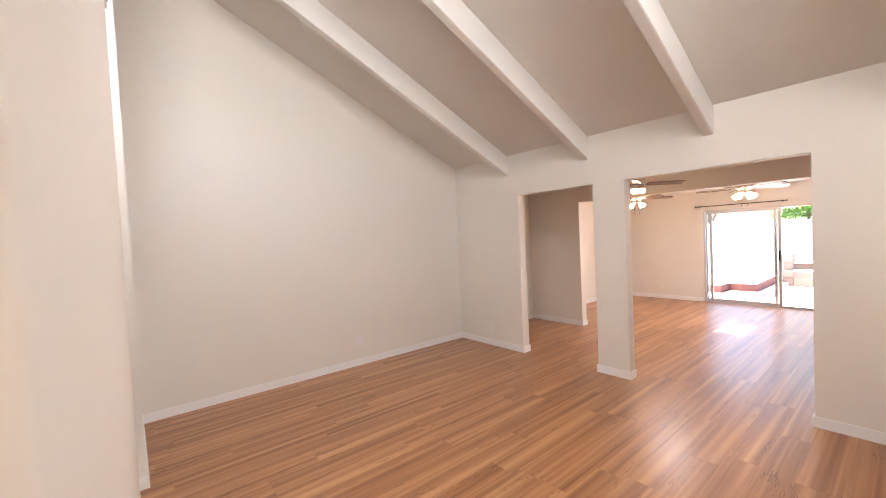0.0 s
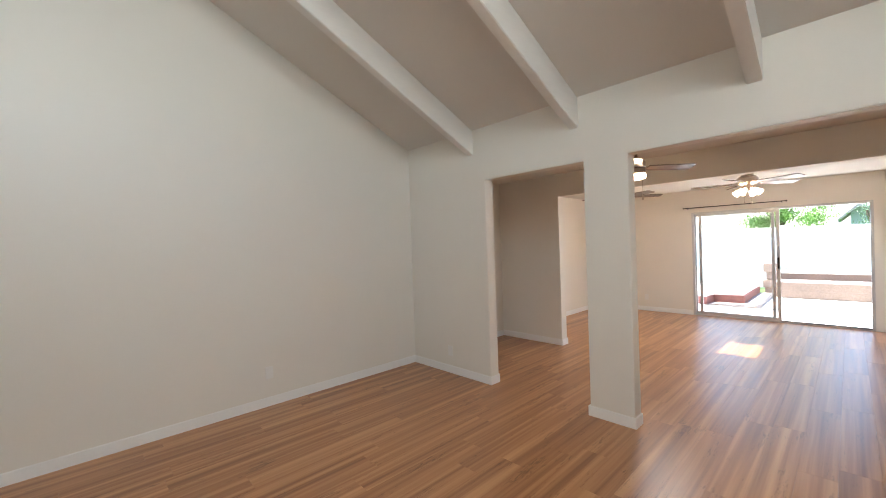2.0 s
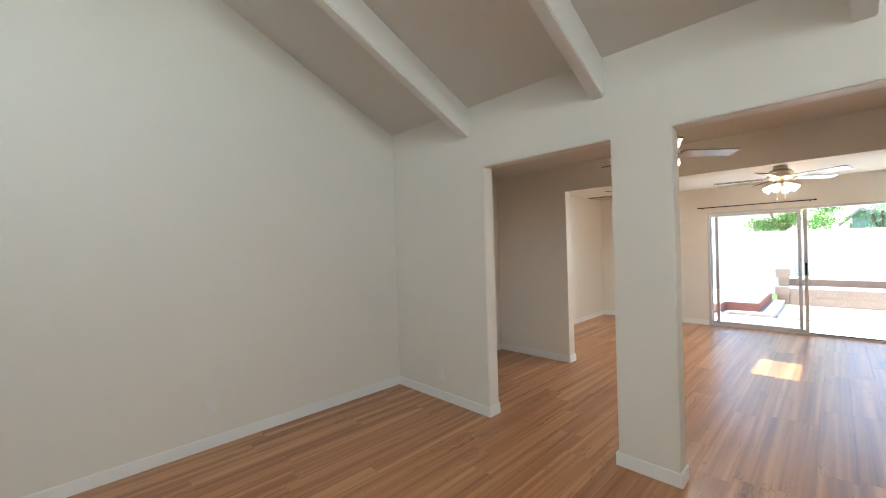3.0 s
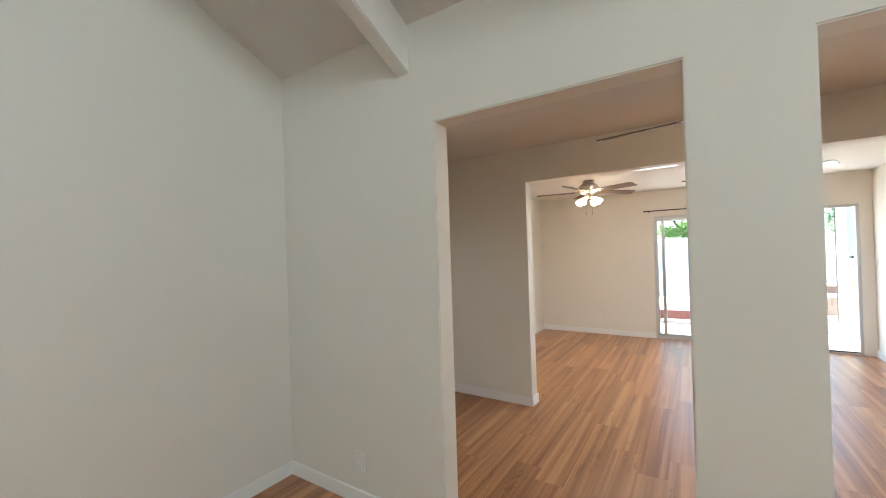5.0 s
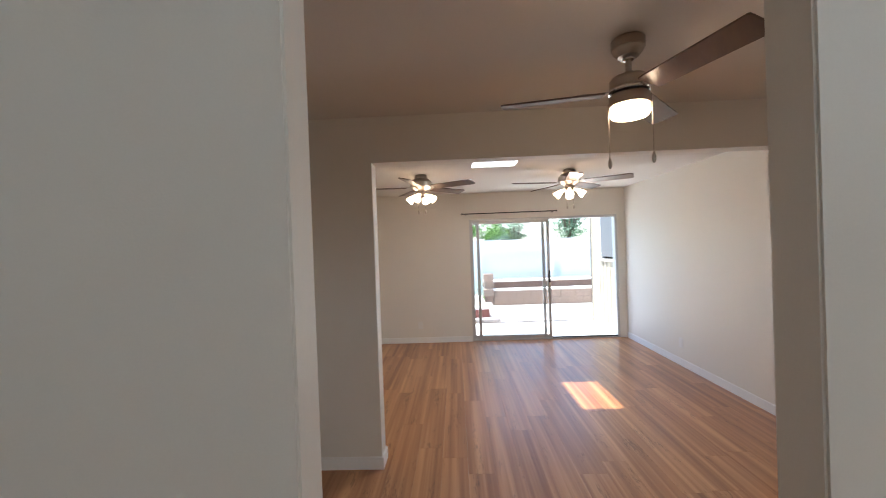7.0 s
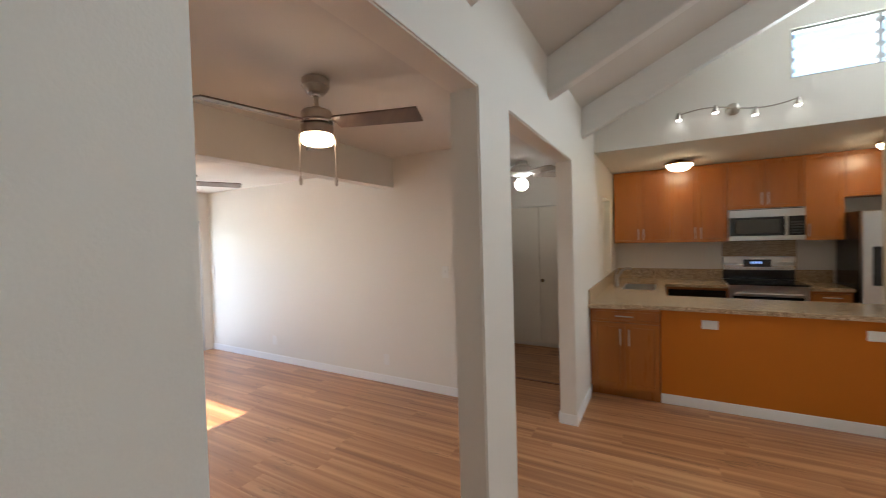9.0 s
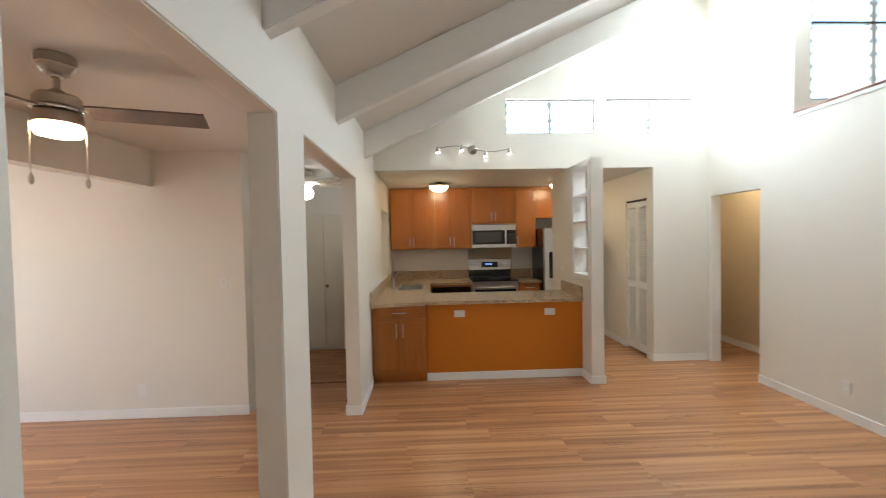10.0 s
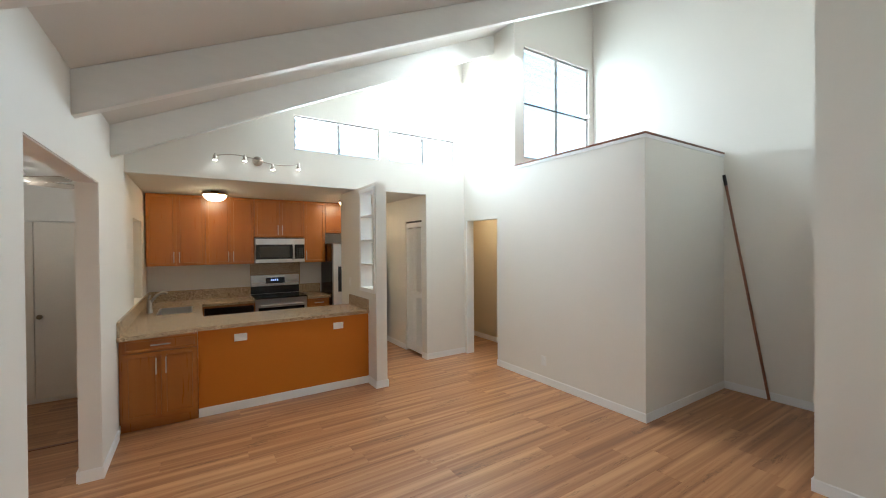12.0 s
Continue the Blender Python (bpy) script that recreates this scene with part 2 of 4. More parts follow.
FENCE = mat("white_vinyl", (0.90, 0.895, 0.88), 0.45, vary=0.02)
BRICK = mat("red_paver", (0.20, 0.075, 0.065), 0.8, bump=0.5, scale=70, vary=0.25)
STONE = mat("tan_block_stone", (0.235, 0.172, 0.135), 0.9, bump=0.7, scale=45, vary=0.25)
SIDING = mat("cream_siding_paint", (0.37, 0.325, 0.245), 0.6, bump=0.3, scale=40, vary=0.05, stretch=(1, 1, 0.1))
STEPSTONE = mat("grey_step_stone", (0.30, 0.27, 0.26), 0.85, bump=0.5, scale=60, vary=0.15)
GRASS = mat("lawn", (0.07, 0.12, 0.03), 0.9, bump=0.6, scale=90, vary=0.4)
LEAF = mat("tree_leaf", (0.17, 0.31, 0.06), 0.5, vary=0.5, scale=7)
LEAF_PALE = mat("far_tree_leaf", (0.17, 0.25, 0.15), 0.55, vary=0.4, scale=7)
BARK = mat("bark", (0.16, 0.11, 0.08), 0.9, bump=0.8, scale=30, vary=0.3)
ROOF = mat("grey_shingle", (0.30, 0.285, 0.27), 0.9, bump=0.6, scale=30, vary=0.2)
HOUSE = mat("blue_grey_house_paint", (0.36, 0.42, 0.47), 0.7, vary=0.08)


# ---- builders ----
def box(bm, x0, x1, y0, y1, z0, z1, bev=0.0):
    vs = [bm.verts.new((x, y, z)) for x in sorted((x0, x1)) for y in sorted((y0, y1)) for z in sorted((z0, z1))]
    fs = [bm.faces.new([vs[i] for i in q]) for q in ((0, 1, 3, 2), (4, 6, 7, 5), (0, 4, 5, 1), (2, 3, 7, 6), (0, 2, 6, 4), (1, 5, 7, 3))]
    if bev:
        bmesh.ops.bevel(bm, geom=list({e for f in fs for e in f.edges}), offset=bev, segments=2, profile=0.5, affect="EDGES")
    return fs


def prism(bm, pts, axis, a, b):
    """A polygon given in the two other axes, pushed from a to b along axis."""
    def at(p, q):
        return {"x": (q, p[0], p[1]), "y": (p[0], q, p[1]), "z": (p[0], p[1], q)}[axis]
    lo, hi = [bm.verts.new(at(p, a)) for p in pts], [bm.verts.new(at(p, b)) for p in pts]
    fs = [bm.faces.new(lo), bm.faces.new(hi)]
    for i in range(len(pts)):
        j = (i + 1) % len(pts)
        fs.append(bm.faces.new((lo[i], lo[j], hi[j], hi[i])))
    bmesh.ops.recalc_face_normals(bm, faces=fs)
    return fs


def lathe(bm, profile, seg=28, x=0, y=0, m=None):
    """A turned shape from (radius, z) pairs about the z axis."""
    rings = []
    for r, z in profile:
        rings.append([bm.verts.new((x + r * math.cos(2 * math.pi * i / seg), y + r * math.sin(2 * math.pi * i / seg), z)) for i in range(seg)])
    fs = []
    for a, b in zip(rings, rings[1:]):
        for i in range(seg):
            j = (i + 1) % seg
            fs.append(bm.faces.new((a[i], a[j], b[j], b[i])))
    fs += [bm.faces.new(rings[0]), bm.faces.new(rings[-1])]
    bmesh.ops.recalc_face_normals(bm, faces=fs)
    if m is not None:
        bmesh.ops.transform(bm, matrix=m, verts=[v for g in rings for v in g])
    return fs


def tube(bm, pts, r, seg=10):
    """A round bar through the given points."""
    pts = [Vector(p) for p in pts]
    rings = []
    for i, p in enumerate(pts):
        d = (pts[min(i + 1, len(pts) - 1)] - pts[max(i - 1, 0)]).normalized()
        q = d.to_track_quat("Z", "Y")
        rings.append([bm.verts.new(p + q @ Vector((r * math.cos(2 * math.pi * k / seg), r * math.sin(2 * math.pi * k / seg), 0))) for k in range(seg)])
    fs = []
    for a, b in zip(rings, rings[1:]):
        for i in range(seg):
            j = (i + 1) % seg
            fs.append(bm.faces.new((a[i], a[j], b[j], b[i])))
    fs += [bm.faces.new(rings[0]), bm.faces.new(rings[-1])]
    bmesh.ops.recalc_face_normals(bm, faces=fs)


def part(name, bm, material, parent=None, label="", smooth=False):
    me = bpy.data.meshes.new(name)
    bm.to_mesh(me)
    bm.free()
    me.materials.append(material)
    if smooth:
        for p in me.polygons:
            p.use_smooth = True
        me.set_sharp_from_angle(angle=radians(35))
    o = new(name, me)
    if parent is not None:
        o.parent = parent
    if label:
        o["label"] = label
    return o


def boxes(name, material, rows, parent=None, bev=0.0, label=""):
    bm = bmesh.new()
    for r in rows:
        box(bm, *r, bev)
    return part(name, bm, material, parent, label)


def setting(ob, label, category):
    return tagged(ob, label, category, kind="structure")


def thing(name, x, y, z, label, category, group="", rz=0):
    e = new(name)
    e.matrix_world = pose(x, y, z, 0, 0, rz)
    e.empty_display_size = 0.1
    return tagged(e, label, category, group)


# ---- plan ----
T = 0.13                      # wall thickness
AX0, AX1, BX0, BX1 = 1.258, 2.345, 2.708, 4.165   # the two openings in the long wall
HEAD = 2.163                  # their head
EAVE, RISE = 2.715, 0.466     # sloped ceiling: height at the long wall, rise per metre
WX = 5.388                    # kitchen end wall
BY, BX = -4.162, 2.472         # loft block: front face, end face
FY = -5.80                   # front wall
STX, STY = 1.282, -4.125      # block beside the entry
LOFT = 2.748
MX = 4.228                    # wall with the tall louvre window
FLAT = 2.442                  # flat ceiling behind the long wall
KZ = 2.450                    # kitchen ceiling
RY, RX0, RX1 = 1.855, 1.042, 4.26  # old outside wall and its wide opening
SUNZ, SY = 2.35, 5.335        # sunroom ceiling and door wall
KX = 7.38                     # kitchen back wall
HY = -3.473                   # side wall of the passage by the kitchen
CX = 6.30                     # closet wall


def roof_z(y):
    return EAVE - RISE * y


# long wall with its openings
bm = bmesh.new()
prism(bm, [(0, 0), (AX0, 0), (AX0, HEAD), (AX1, HEAD), (AX1, 0), (BX0, 0), (BX0, HEAD), (BX1, HEAD), (BX1, 0), (6.40, 0), (6.40, 1.04), (6.0, 1.04), (6.0, 2.03), (6.78, 2.03), (6.78, 1.04), (6.4002, 1.04), (6.4002, 0), (KX + T, 0), (KX + T, EAVE + 0.05), (0, EAVE + 0.05)], "y", 0, T)
bmesh.ops.bevel(bm, geom=[e for e in bm.edges if abs(e.verts[0].co.y - e.verts[1].co.y) < 0.01 and max(v.co.z for v in e.verts) < HEAD + 0.01 and min(v.co.z for v in e.verts) < HEAD + 0.01 and max(v.co.z for v in e.verts) > 1 and max(v.co.x for v in e.verts) < BX1 + 0.1],
                 offset=0.006, segments=2, affect="EDGES")
w = part("wall_long", bm, WALL)
setting(boxes("wall_recess_back", WALL, [(5.95, 6.83, 0.10, T + 0.03, 1.0, 2.08)]), "cream back of a recess in the kitchen side wall", "wall")
setting(w, "cream painted drywall with two square openings", "wall")
bm = bmesh.new()
prism(bm, [(T + 1.73, 0), (T + 1.73, EAVE), (T, EAVE), (0, EAVE), (FY - T, roof_z(FY - T)), (FY - T, 0)], "x", -T, 0)
setting(part("wall_west", bm, WALL), "tall plain cream wall under the sloped ceiling", "wall")
# end wall over kitchen and passage, with high windows
C0, C1 = 2.875, 3.30
WIN = [(-1.62, -2.745), (-2.885, -3.985)]
ya, yb = (EAVE - C0) / RISE, (EAVE - C1) / RISE
bm = bmesh.new()
for poly in ([(0, KZ), (0, EAVE), (ya, C0), (BY, C0), (BY, KZ)],
             [(ya, C0), (WIN[0][0], C0), (WIN[0][0], C1), (yb, C1)],
             [(WIN[0][1], C0), (WIN[1][0], C0), (WIN[1][0], C1), (WIN[0][1], C1)],
             [(WIN[1][1], C0), (BY, C0), (BY, C1), (WIN[1][1], C1)],
             [(yb, C1), (BY, C1), (BY, roof_z(BY))],
             [(HY, 0), (HY, KZ), (BY, KZ), (BY, 0)]):
    prism(bm, poly, "x", WX, WX + T)
setting(part("wall_east", bm, WALL), "cream gable wall over the kitchen with high windows", "wall")
# doorway wall and loft block
bm = bmesh.new()
prism(bm, [(BX, 0), (4.60, 0), (4.60, 2.068), (5.33, 2.068), (5.33, 0), (WX + T, 0), (WX + T, LOFT - 0.05), (BX, LOFT - 0.05)], "y", BY - 0.12, BY)
setting(part("wall_loft_front", bm, WALL), "cream drywall front of the loft block with a doorway", "wall")
bm = bmesh.new()
prism(bm, [(BY, LOFT - 0.05), (BY, roof_z(BY)), (BY - 0.12, roof_z(BY - 0.12)), (BY - 0.12, LOFT - 0.05)], "x", MX, WX + T)
setting(part("wall_over_doorway", bm, WALL), "bright cream upper wall over the doorway", "wall")
setting(boxes("wall_loft_end", WALL, [(BX, BX + 0.12, FY, BY - 0.12, 0, LOFT - 0.05)]), "cream drywall end of the loft block", "wall")
bm = bmesh.new()
box(bm, BX - 0.012, MX, FY, BY + 0.012, LOFT - 0.018, LOFT + 0.004, 0.003)
cap = setting(part("ledge_cap", bm, LEDGE), "dark stained wooden cap on the loft ledge", "ledge")
bm = bmesh.new()
box(bm, BX - 0.008, MX, BY, BY + 0.008, LOFT - 0.05, LOFT - 0.018)
box(bm, BX - 0.008, BX, FY, BY, LOFT - 0.05, LOFT - 0.018)
box(bm, BX, MX, FY, BY, LOFT - 0.05, LOFT - 0.018)
setting(part("ledge_trim", bm, TRIM), "white trim strip under the ledge cap", "trim")
# wall with the tall window
WY0, WY1, WZ0, WZ1 = -4.33, -5.696, 2.86, 4.367
bm = bmesh.new()
for poly in ([(BY - 0.12, LOFT), (WY0, LOFT), (WY0, roof_z(WY0)), (BY - 0.12, roof_z(BY - 0.12))],
             [(WY1, LOFT), (FY, LOFT), (FY, roof_z(FY)), (WY1, roof_z(WY1))],
             [(WY0, LOFT), (WY1, LOFT), (WY1, WZ0), (WY0, WZ0)],
             [(WY0, WZ1), (WY1, WZ1), (WY1, roof_z(WY1)), (WY0, roof_z(WY0))]):
    prism(bm, poly, "x", MX, MX + T)
setting(part("wall_window_side", bm, WALL), "cream upper wall around the tall louvre window", "wall")
bm = bmesh.new()
box(bm, -T, MX + T, FY - T, FY, 0, roof_z(FY) + 0.0)
box(bm, MX + T, 8.0, FY - T, FY, 0, LOFT)
setting(part("wall_front", bm, WALL), "very tall plain cream front wall", "wall")
bm = bmesh.new()
prism(bm, [(STY, 0), (STY, roof_z(STY)), (FY, roof_z(FY)), (FY, 0)], "x", 0, STX)
setting(part("wall_entry_block", bm, WALL), "cream wall block beside the entry alcove", "wall")
# room behind the doorway
bm = bmesh.new()
box(bm, 4.48, 4.60, FY, BY - 0.12, 0, LOFT - 0.06)
box(bm, 6.6, 6.72, FY, BY - 0.12, 0, LOFT - 0.06)
box(bm, 4.60, 6.6, -5.12, -5.0, 0, LOFT - 0.06)
box(bm, WX + T, 6.6, BY - 0.12, BY - 0.02, 0, LOFT - 0.06)
setting(part("wall_back_room", bm, BEIGE), "beige painted wall of the room behind the doorway", "wall")
setting(boxes("ceiling_back_room", CEIL, [(4.60, 6.6, FY, BY - 0.12, 2.40, 2.50)]), "plain white flat ceiling of the back room", "ceiling")

# ceilings
bm = bmesh.new()
y0, y1 = T, FY - T
LX0, LX1, LY0, LY1 = 3.65, 4.21, -2.80, -4.10        # unseen skylight between two beams, inferred from the bright end wall
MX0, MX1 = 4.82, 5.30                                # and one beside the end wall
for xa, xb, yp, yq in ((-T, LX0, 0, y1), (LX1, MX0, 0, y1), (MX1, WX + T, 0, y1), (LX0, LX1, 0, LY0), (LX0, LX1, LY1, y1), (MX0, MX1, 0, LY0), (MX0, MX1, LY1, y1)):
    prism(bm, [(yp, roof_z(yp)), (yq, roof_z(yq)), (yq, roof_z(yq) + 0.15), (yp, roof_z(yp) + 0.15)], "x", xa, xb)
box(bm, -T, WX + T, 0, T, EAVE + 0.05, EAVE + 0.15)
setting(part("ceiling_sloped", bm, CEIL), "white painted sloped ceiling between exposed beams", "ceiling")
# opaque cover, never in view, added to block sun through both openings
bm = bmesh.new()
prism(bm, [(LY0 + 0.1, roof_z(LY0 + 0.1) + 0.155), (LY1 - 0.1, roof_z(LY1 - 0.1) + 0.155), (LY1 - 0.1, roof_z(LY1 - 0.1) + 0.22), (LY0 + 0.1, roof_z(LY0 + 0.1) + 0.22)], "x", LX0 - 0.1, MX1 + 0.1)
setting(part("skylight_sun_cover", bm, TRIM), "opaque white cover added to keep sun out of the skylights", "skylight")
for right in (1.106, 2.310, 3.533, 4.728):
    bm = bmesh.new()
    far = BY if right > MX else FY
    if right < STX:
        far = STY
    prism(bm, [(0, EAVE), (0, EAVE - 0.262), (far, roof_z(far) - 0.262), (far, roof_z(far))], "x", right - 0.085, right)
    bmesh.ops.bevel(bm, geom=[e for e in bm.edges if abs((e.verts[0].co - e.verts[1].co).y) > 1], offset=0.006, segments=2, affect="EDGES")
    tagged(part("ceiling_beam", bm, BEAM), "white painted exposed wooden ceiling beam", "beam", "sloped ceiling beams", "structure")
setting(boxes("ceiling_hall", CEIL, [(0, 4.60, T, RY, FLAT, FLAT + 0.1), (4.60, CX + T, T, 3.5, FLAT, FLAT + 0.1)]), "flat white ceiling over the fan passage", "ceiling")
SKX0, SKX1, SKY0, SKY1 = 1.80, 2.25, 2.60, 3.30
setting(boxes("ceiling_sunroom", CEIL, [
    (0, SKX0, RY + T, SY, SUNZ, SUNZ + 0.12), (SKX1, RX1, RY + T, SY, SUNZ, SUNZ + 0.12),
    (SKX0, SKX1, RY + T, SKY0, SUNZ, SUNZ + 0.12), (SKX0, SKX1, SKY1, SY, SUNZ, SUNZ + 0.12)]), "flat white sunroom ceiling with a small skylight", "ceiling")
setting(boxes("ceiling_kitchen", CEIL, [(WX + T, KX + T, HY - 0.62, 0, KZ, KZ + 0.1), (WX, WX + T, HY, 0, KZ - 0.004, KZ)]), "low flat white kitchen ceiling", "ceiling")

# rear rooms
bm = bmesh.new()
prism(bm, [(0, 0), (RX0, 0), (RX0, 2.125), (RX1, 2.125), (RX1, FLAT), (0, FLAT)], "y", RY, RY + T)
setting(part("wall_rear", bm, WALL),
        "cream wall with a wide cased opening to the sunroom", "wall")
setting(boxes("wall_closet", WALL, [(CX + 0.05, CX + T, T, 3.5, 0, FLAT), (CX, CX + 0.05, T, 3.5, 1.985, FLAT), (4.60, CX + T, 3.5, 3.6, 0, FLAT)]), "cream wall around the closet doors", "wall")
setting(boxes("wall_sunroom_west", WALL, [(-T, 0, RY, SY + T, 0, FLAT)]), "cream sunroom side wall", "wall")
setting(boxes("wall_sunroom_east", WALL, [(RX1, 4.60, 1.06, SY, 0, FLAT)]), "cream sunroom side wall lit by the patio door", "wall")
DX0, DX1, DZ = 1.83, 4.14, 1.935
bm = bmesh.new()
prism(bm, [(0, 0), (DX0, 0), (DX0, DZ), (DX1, DZ), (DX1, 0), (4.60, 0), (4.60, FLAT), (0, FLAT)], "y", SY, SY + T)
setting(part("wall_patio", bm, WALL),
        "cream wall around the sliding patio door", "wall")
# kitchen shell
setting(boxes("wall_kitchen_back", WALL, [(KX, KX + T, HY, 0, 0, KZ)]), "off-white kitchen back wall", "wall")
setting(boxes("wall_passage", WALL, [(WX + T, 5.53, HY - T, HY, 0, KZ), (5.53, 6.06, HY - T, HY, 2.08, KZ), (6.06, KX + T, HY - T, HY, 0, KZ),
                                     (WX + T, 6.2, HY - 0.62, HY - 0.55, 0, KZ), (6.2, 6.27, HY - 0.62, HY - T, 0, KZ)]), "cream passage wall with a closet opening", "wall")
PY0, PY1, PX0, PX1 = -2.388, -2.525, 4.712, 6.0
NX0, NX1, NZ0, NZ1 = 4.765, 5.19, 1.155, 2.37
setting(boxes("wall_pier", WALL, [(PX0, NX0, PY1, PY0, 0, KZ - 0.005), (NX1, PX1, PY1, PY0, 0, KZ - 0.005), (NX0, NX1, PY1, PY0, 0, NZ0), (NX0, NX1, PY1, PY0, NZ1, KZ - 0.005)]),
        "cream pier wall with an open shelf niche through it", "wall")
setting(boxes("subfloor", CONCRETE, [(-T, 8.0, FY - T, SY + T, -0.12, -0.006)]), "slab under the plank floor", "floor")

# ---- baseboards ----
def skirting(x0, y0, x1, y1, side):
    """A white board along a wall; side: which way it stands out."""
    d = 0.013
    if x0 == x1:
        r = (x0, x0 + side * d, y0, y1, 0, 0.088)
    else:
        r = (x0, x1, y0, y0 + side * d, 0, 0.088)
    bm = bmesh.new()
    box(bm, *r)
    up = [e for e in bm.edges if all(v.co.z > 0.05 for v in e.verts)]
    bmesh.ops.bevel(bm, geom=up, offset=0.005, segments=2, affect="EDGES")
    setting(part("baseboard", bm, TRIM), "white painted wooden baseboard", "baseboard")


d = 0.013
for a in ((0, STY, 0, 0, 1), (d, 0, AX0 + d, 0, -1), (AX0, 0, AX0, T, 1), (AX1 - d, 0, BX0 + d, 0, -1), (AX1, 0, AX1, T, -1), (BX0, 0, BX0, T, 1),
          (BX1 - d, 0, 4.83, 0, -1), (BX1, 0, BX1, T, -1), (BX - d, BY, 4.60, BY, 1), (BX, FY + d, BX, BY, -1), (STX, FY, BX, FY, 1), (STX, FY + d, STX, STY, 1),
          (d, STY, STX + d, STY, 1), (WX, BY, WX, HY + d, -1), (WX, HY, 5.525, HY, 1), (6.065, HY, KX, HY, 1),
          (0, RY, RX0 + d, RY, -1), (RX0, RY, RX0, RY + T, 1), (0, RY + T, RX0 + d, RY + T, 1), (0, RY + T + d, 0, SY, 1), (d, SY, DX0 - 0.01, SY, -1),
          (RX1, 1.06, RX1, SY, -1), (RX1 - d, 1.06, 4.6, 1.06, -1), (0, T, AX0, T, 1), (BX1, T, CX, T, 1), (0, T + d, 0, RY, 1),
          (PX0 - d, PY1, 6.0, PY1, -1), (PX0, PY1, PX0, PY0, -1), (PX0 - d, PY0, 4.966, PY0, 1), (4.60, -5.0, 6.6, -5.0, 1)):
    skirting(*a)


# ---- kitchen ----
def shaker(name, parent, x, y0, y1, z0, z1, handle=None, face=-1, rail=0.055):
    """A framed door or drawer front in a plane of constant x, with a pull bar."""
    bm = bmesh.new()
    t = 0.019 * face
    fs = box(bm, x, x + t, y0, y1, z0, z1)
    bm.normal_update()
    bmesh.ops.recalc_face_normals(bm, faces=fs)
    front = [f for f in bm.faces if f.normal.x * face > 0.9]
    bmesh.ops.inset_individual(bm, faces=front, thickness=rail, depth=0.0)
    bmesh.ops.inset_individual(bm, faces=front, thickness=0.004, depth=-0.009)
    edges = [e for e in bm.edges if all(abs(v.co.x - x - t) < 1e-5 for v in e.verts) and len(e.link_faces) == 2 and any(abs(f.normal.x) < 0.1 for f in e.link_faces)]
    bmesh.ops.bevel(bm, geom=edges, offset=0.0025, segments=2, affect="EDGES")
    dd = part(name, bm, MAPLE, parent)
    if handle:
        hy, hz, vert = handle
        bm = bmesh.new()
        px = x + t + 0.028 * face
        if vert:
            tube(bm, [(px, hy, hz - 0.075), (px, hy, hz + 0.075)], 0.006)
            for q in (-0.05, 0.05):
                tube(bm, [(x + t, hy, hz + q), (px, hy, hz + q)], 0.004)
        else:
            tube(bm, [(px, hy - 0.075, hz), (px, hy + 0.075, hz)], 0.006)
            for q in (-0.05, 0.05):
                tube(bm, [(x + t, hy + q, hz), (px, hy + q, hz)], 0.004)
        part("handle", bm, STEEL, dd, "brushed steel bar pull", True)
    return dd


UX = 7.06
def upper(y0, y1, z0, z1, doors, label):
    c = thing("wall_cabinet", 0, 0, 0, label, "cabinet", "kitchen wall cabinets")
    boxes("body", MAPLE, [(UX, KX, y0, y1, z0, z1)], c)
    n = len(doors)
    wdt = (y1 - y0) / n
    for i, side in enumerate(doors):
        a, b = y0 + i * wdt + 0.002, y0 + (i + 1) * wdt - 0.002
        hy = b - 0.03 if side == "r" else a + 0.03
        shaker("door", c, UX, a, b, z0 + 0.003, z1 - 0.003, (hy, z0 + 0.12, True))
    return c


UZ0, UZ1 = 1.43, 2.44
upper(-0.715, -0.02, UZ0, UZ1, "rl", "honey maple wall cabinet with two shaker doors")
upper(-1.36, -0.717, UZ0, UZ1, "rl", "honey maple wall cabinet with two shaker doors")
upper(-2.10, -1.362, 1.835, UZ1, "rl", "short honey maple cabinet above the microwave")
upper(-2.45, -2.102, UZ0, UZ1, "r", "narrow honey maple wall cabinet with one door")
upper(-3.25, -2.452, 1.92, UZ1, "rl", "short honey maple cabinet above the refrigerator")

mw = thing("microwave", 0, 0, 0, "stainless over-the-range microwave with dark window", "microwave")
boxes("body", STEEL, [(6.98, KX, -2.095, -1.365, 1.437, 1.83)], mw, 0.004)
boxes("door_band", BLACK, [(6.974, 6.982, -1.935, -1.37, 1.495, 1.725)], mw)
boxes("window", GREY_GLASS, [(6.9705, 6.9735, -1.86, -1.43, 1.525, 1.695)], mw, 0.0, "grey tinted oven window")
boxes("control_panel", BLACK, [(6.974, 6.982, -2.09, -1.939, 1.495, 1.725)], mw)
for k in range(5):
    boxes("key_row", GREY_GLASS, [(6.971, 6.9735, -2.07 + q * 0.038, -2.042 + q * 0.038, 1.515 + k * 0.032, 1.535 + k * 0.032) for q in range(3)], mw)
boxes("vent", MATTE_BLACK, [(6.974, 6.982, -2.08, -1.38, 1.817, 1.825)], mw)
boxes("underside_grille", MATTE_BLACK, [(7.0, KX - 0.02, -2.08, -1.38, 1.431, 1.4365)], mw)
bm = bmesh.new()
tube(bm, [(6.98, -1.915, 1.48), (6.945, -1.915, 1.50), (6.936, -1.915, 1.61), (6.945, -1.915, 1.72), (6.98, -1.915, 1.74)], 0.016)
part("handle", bm, STEEL, mw, "curved steel handle", True)

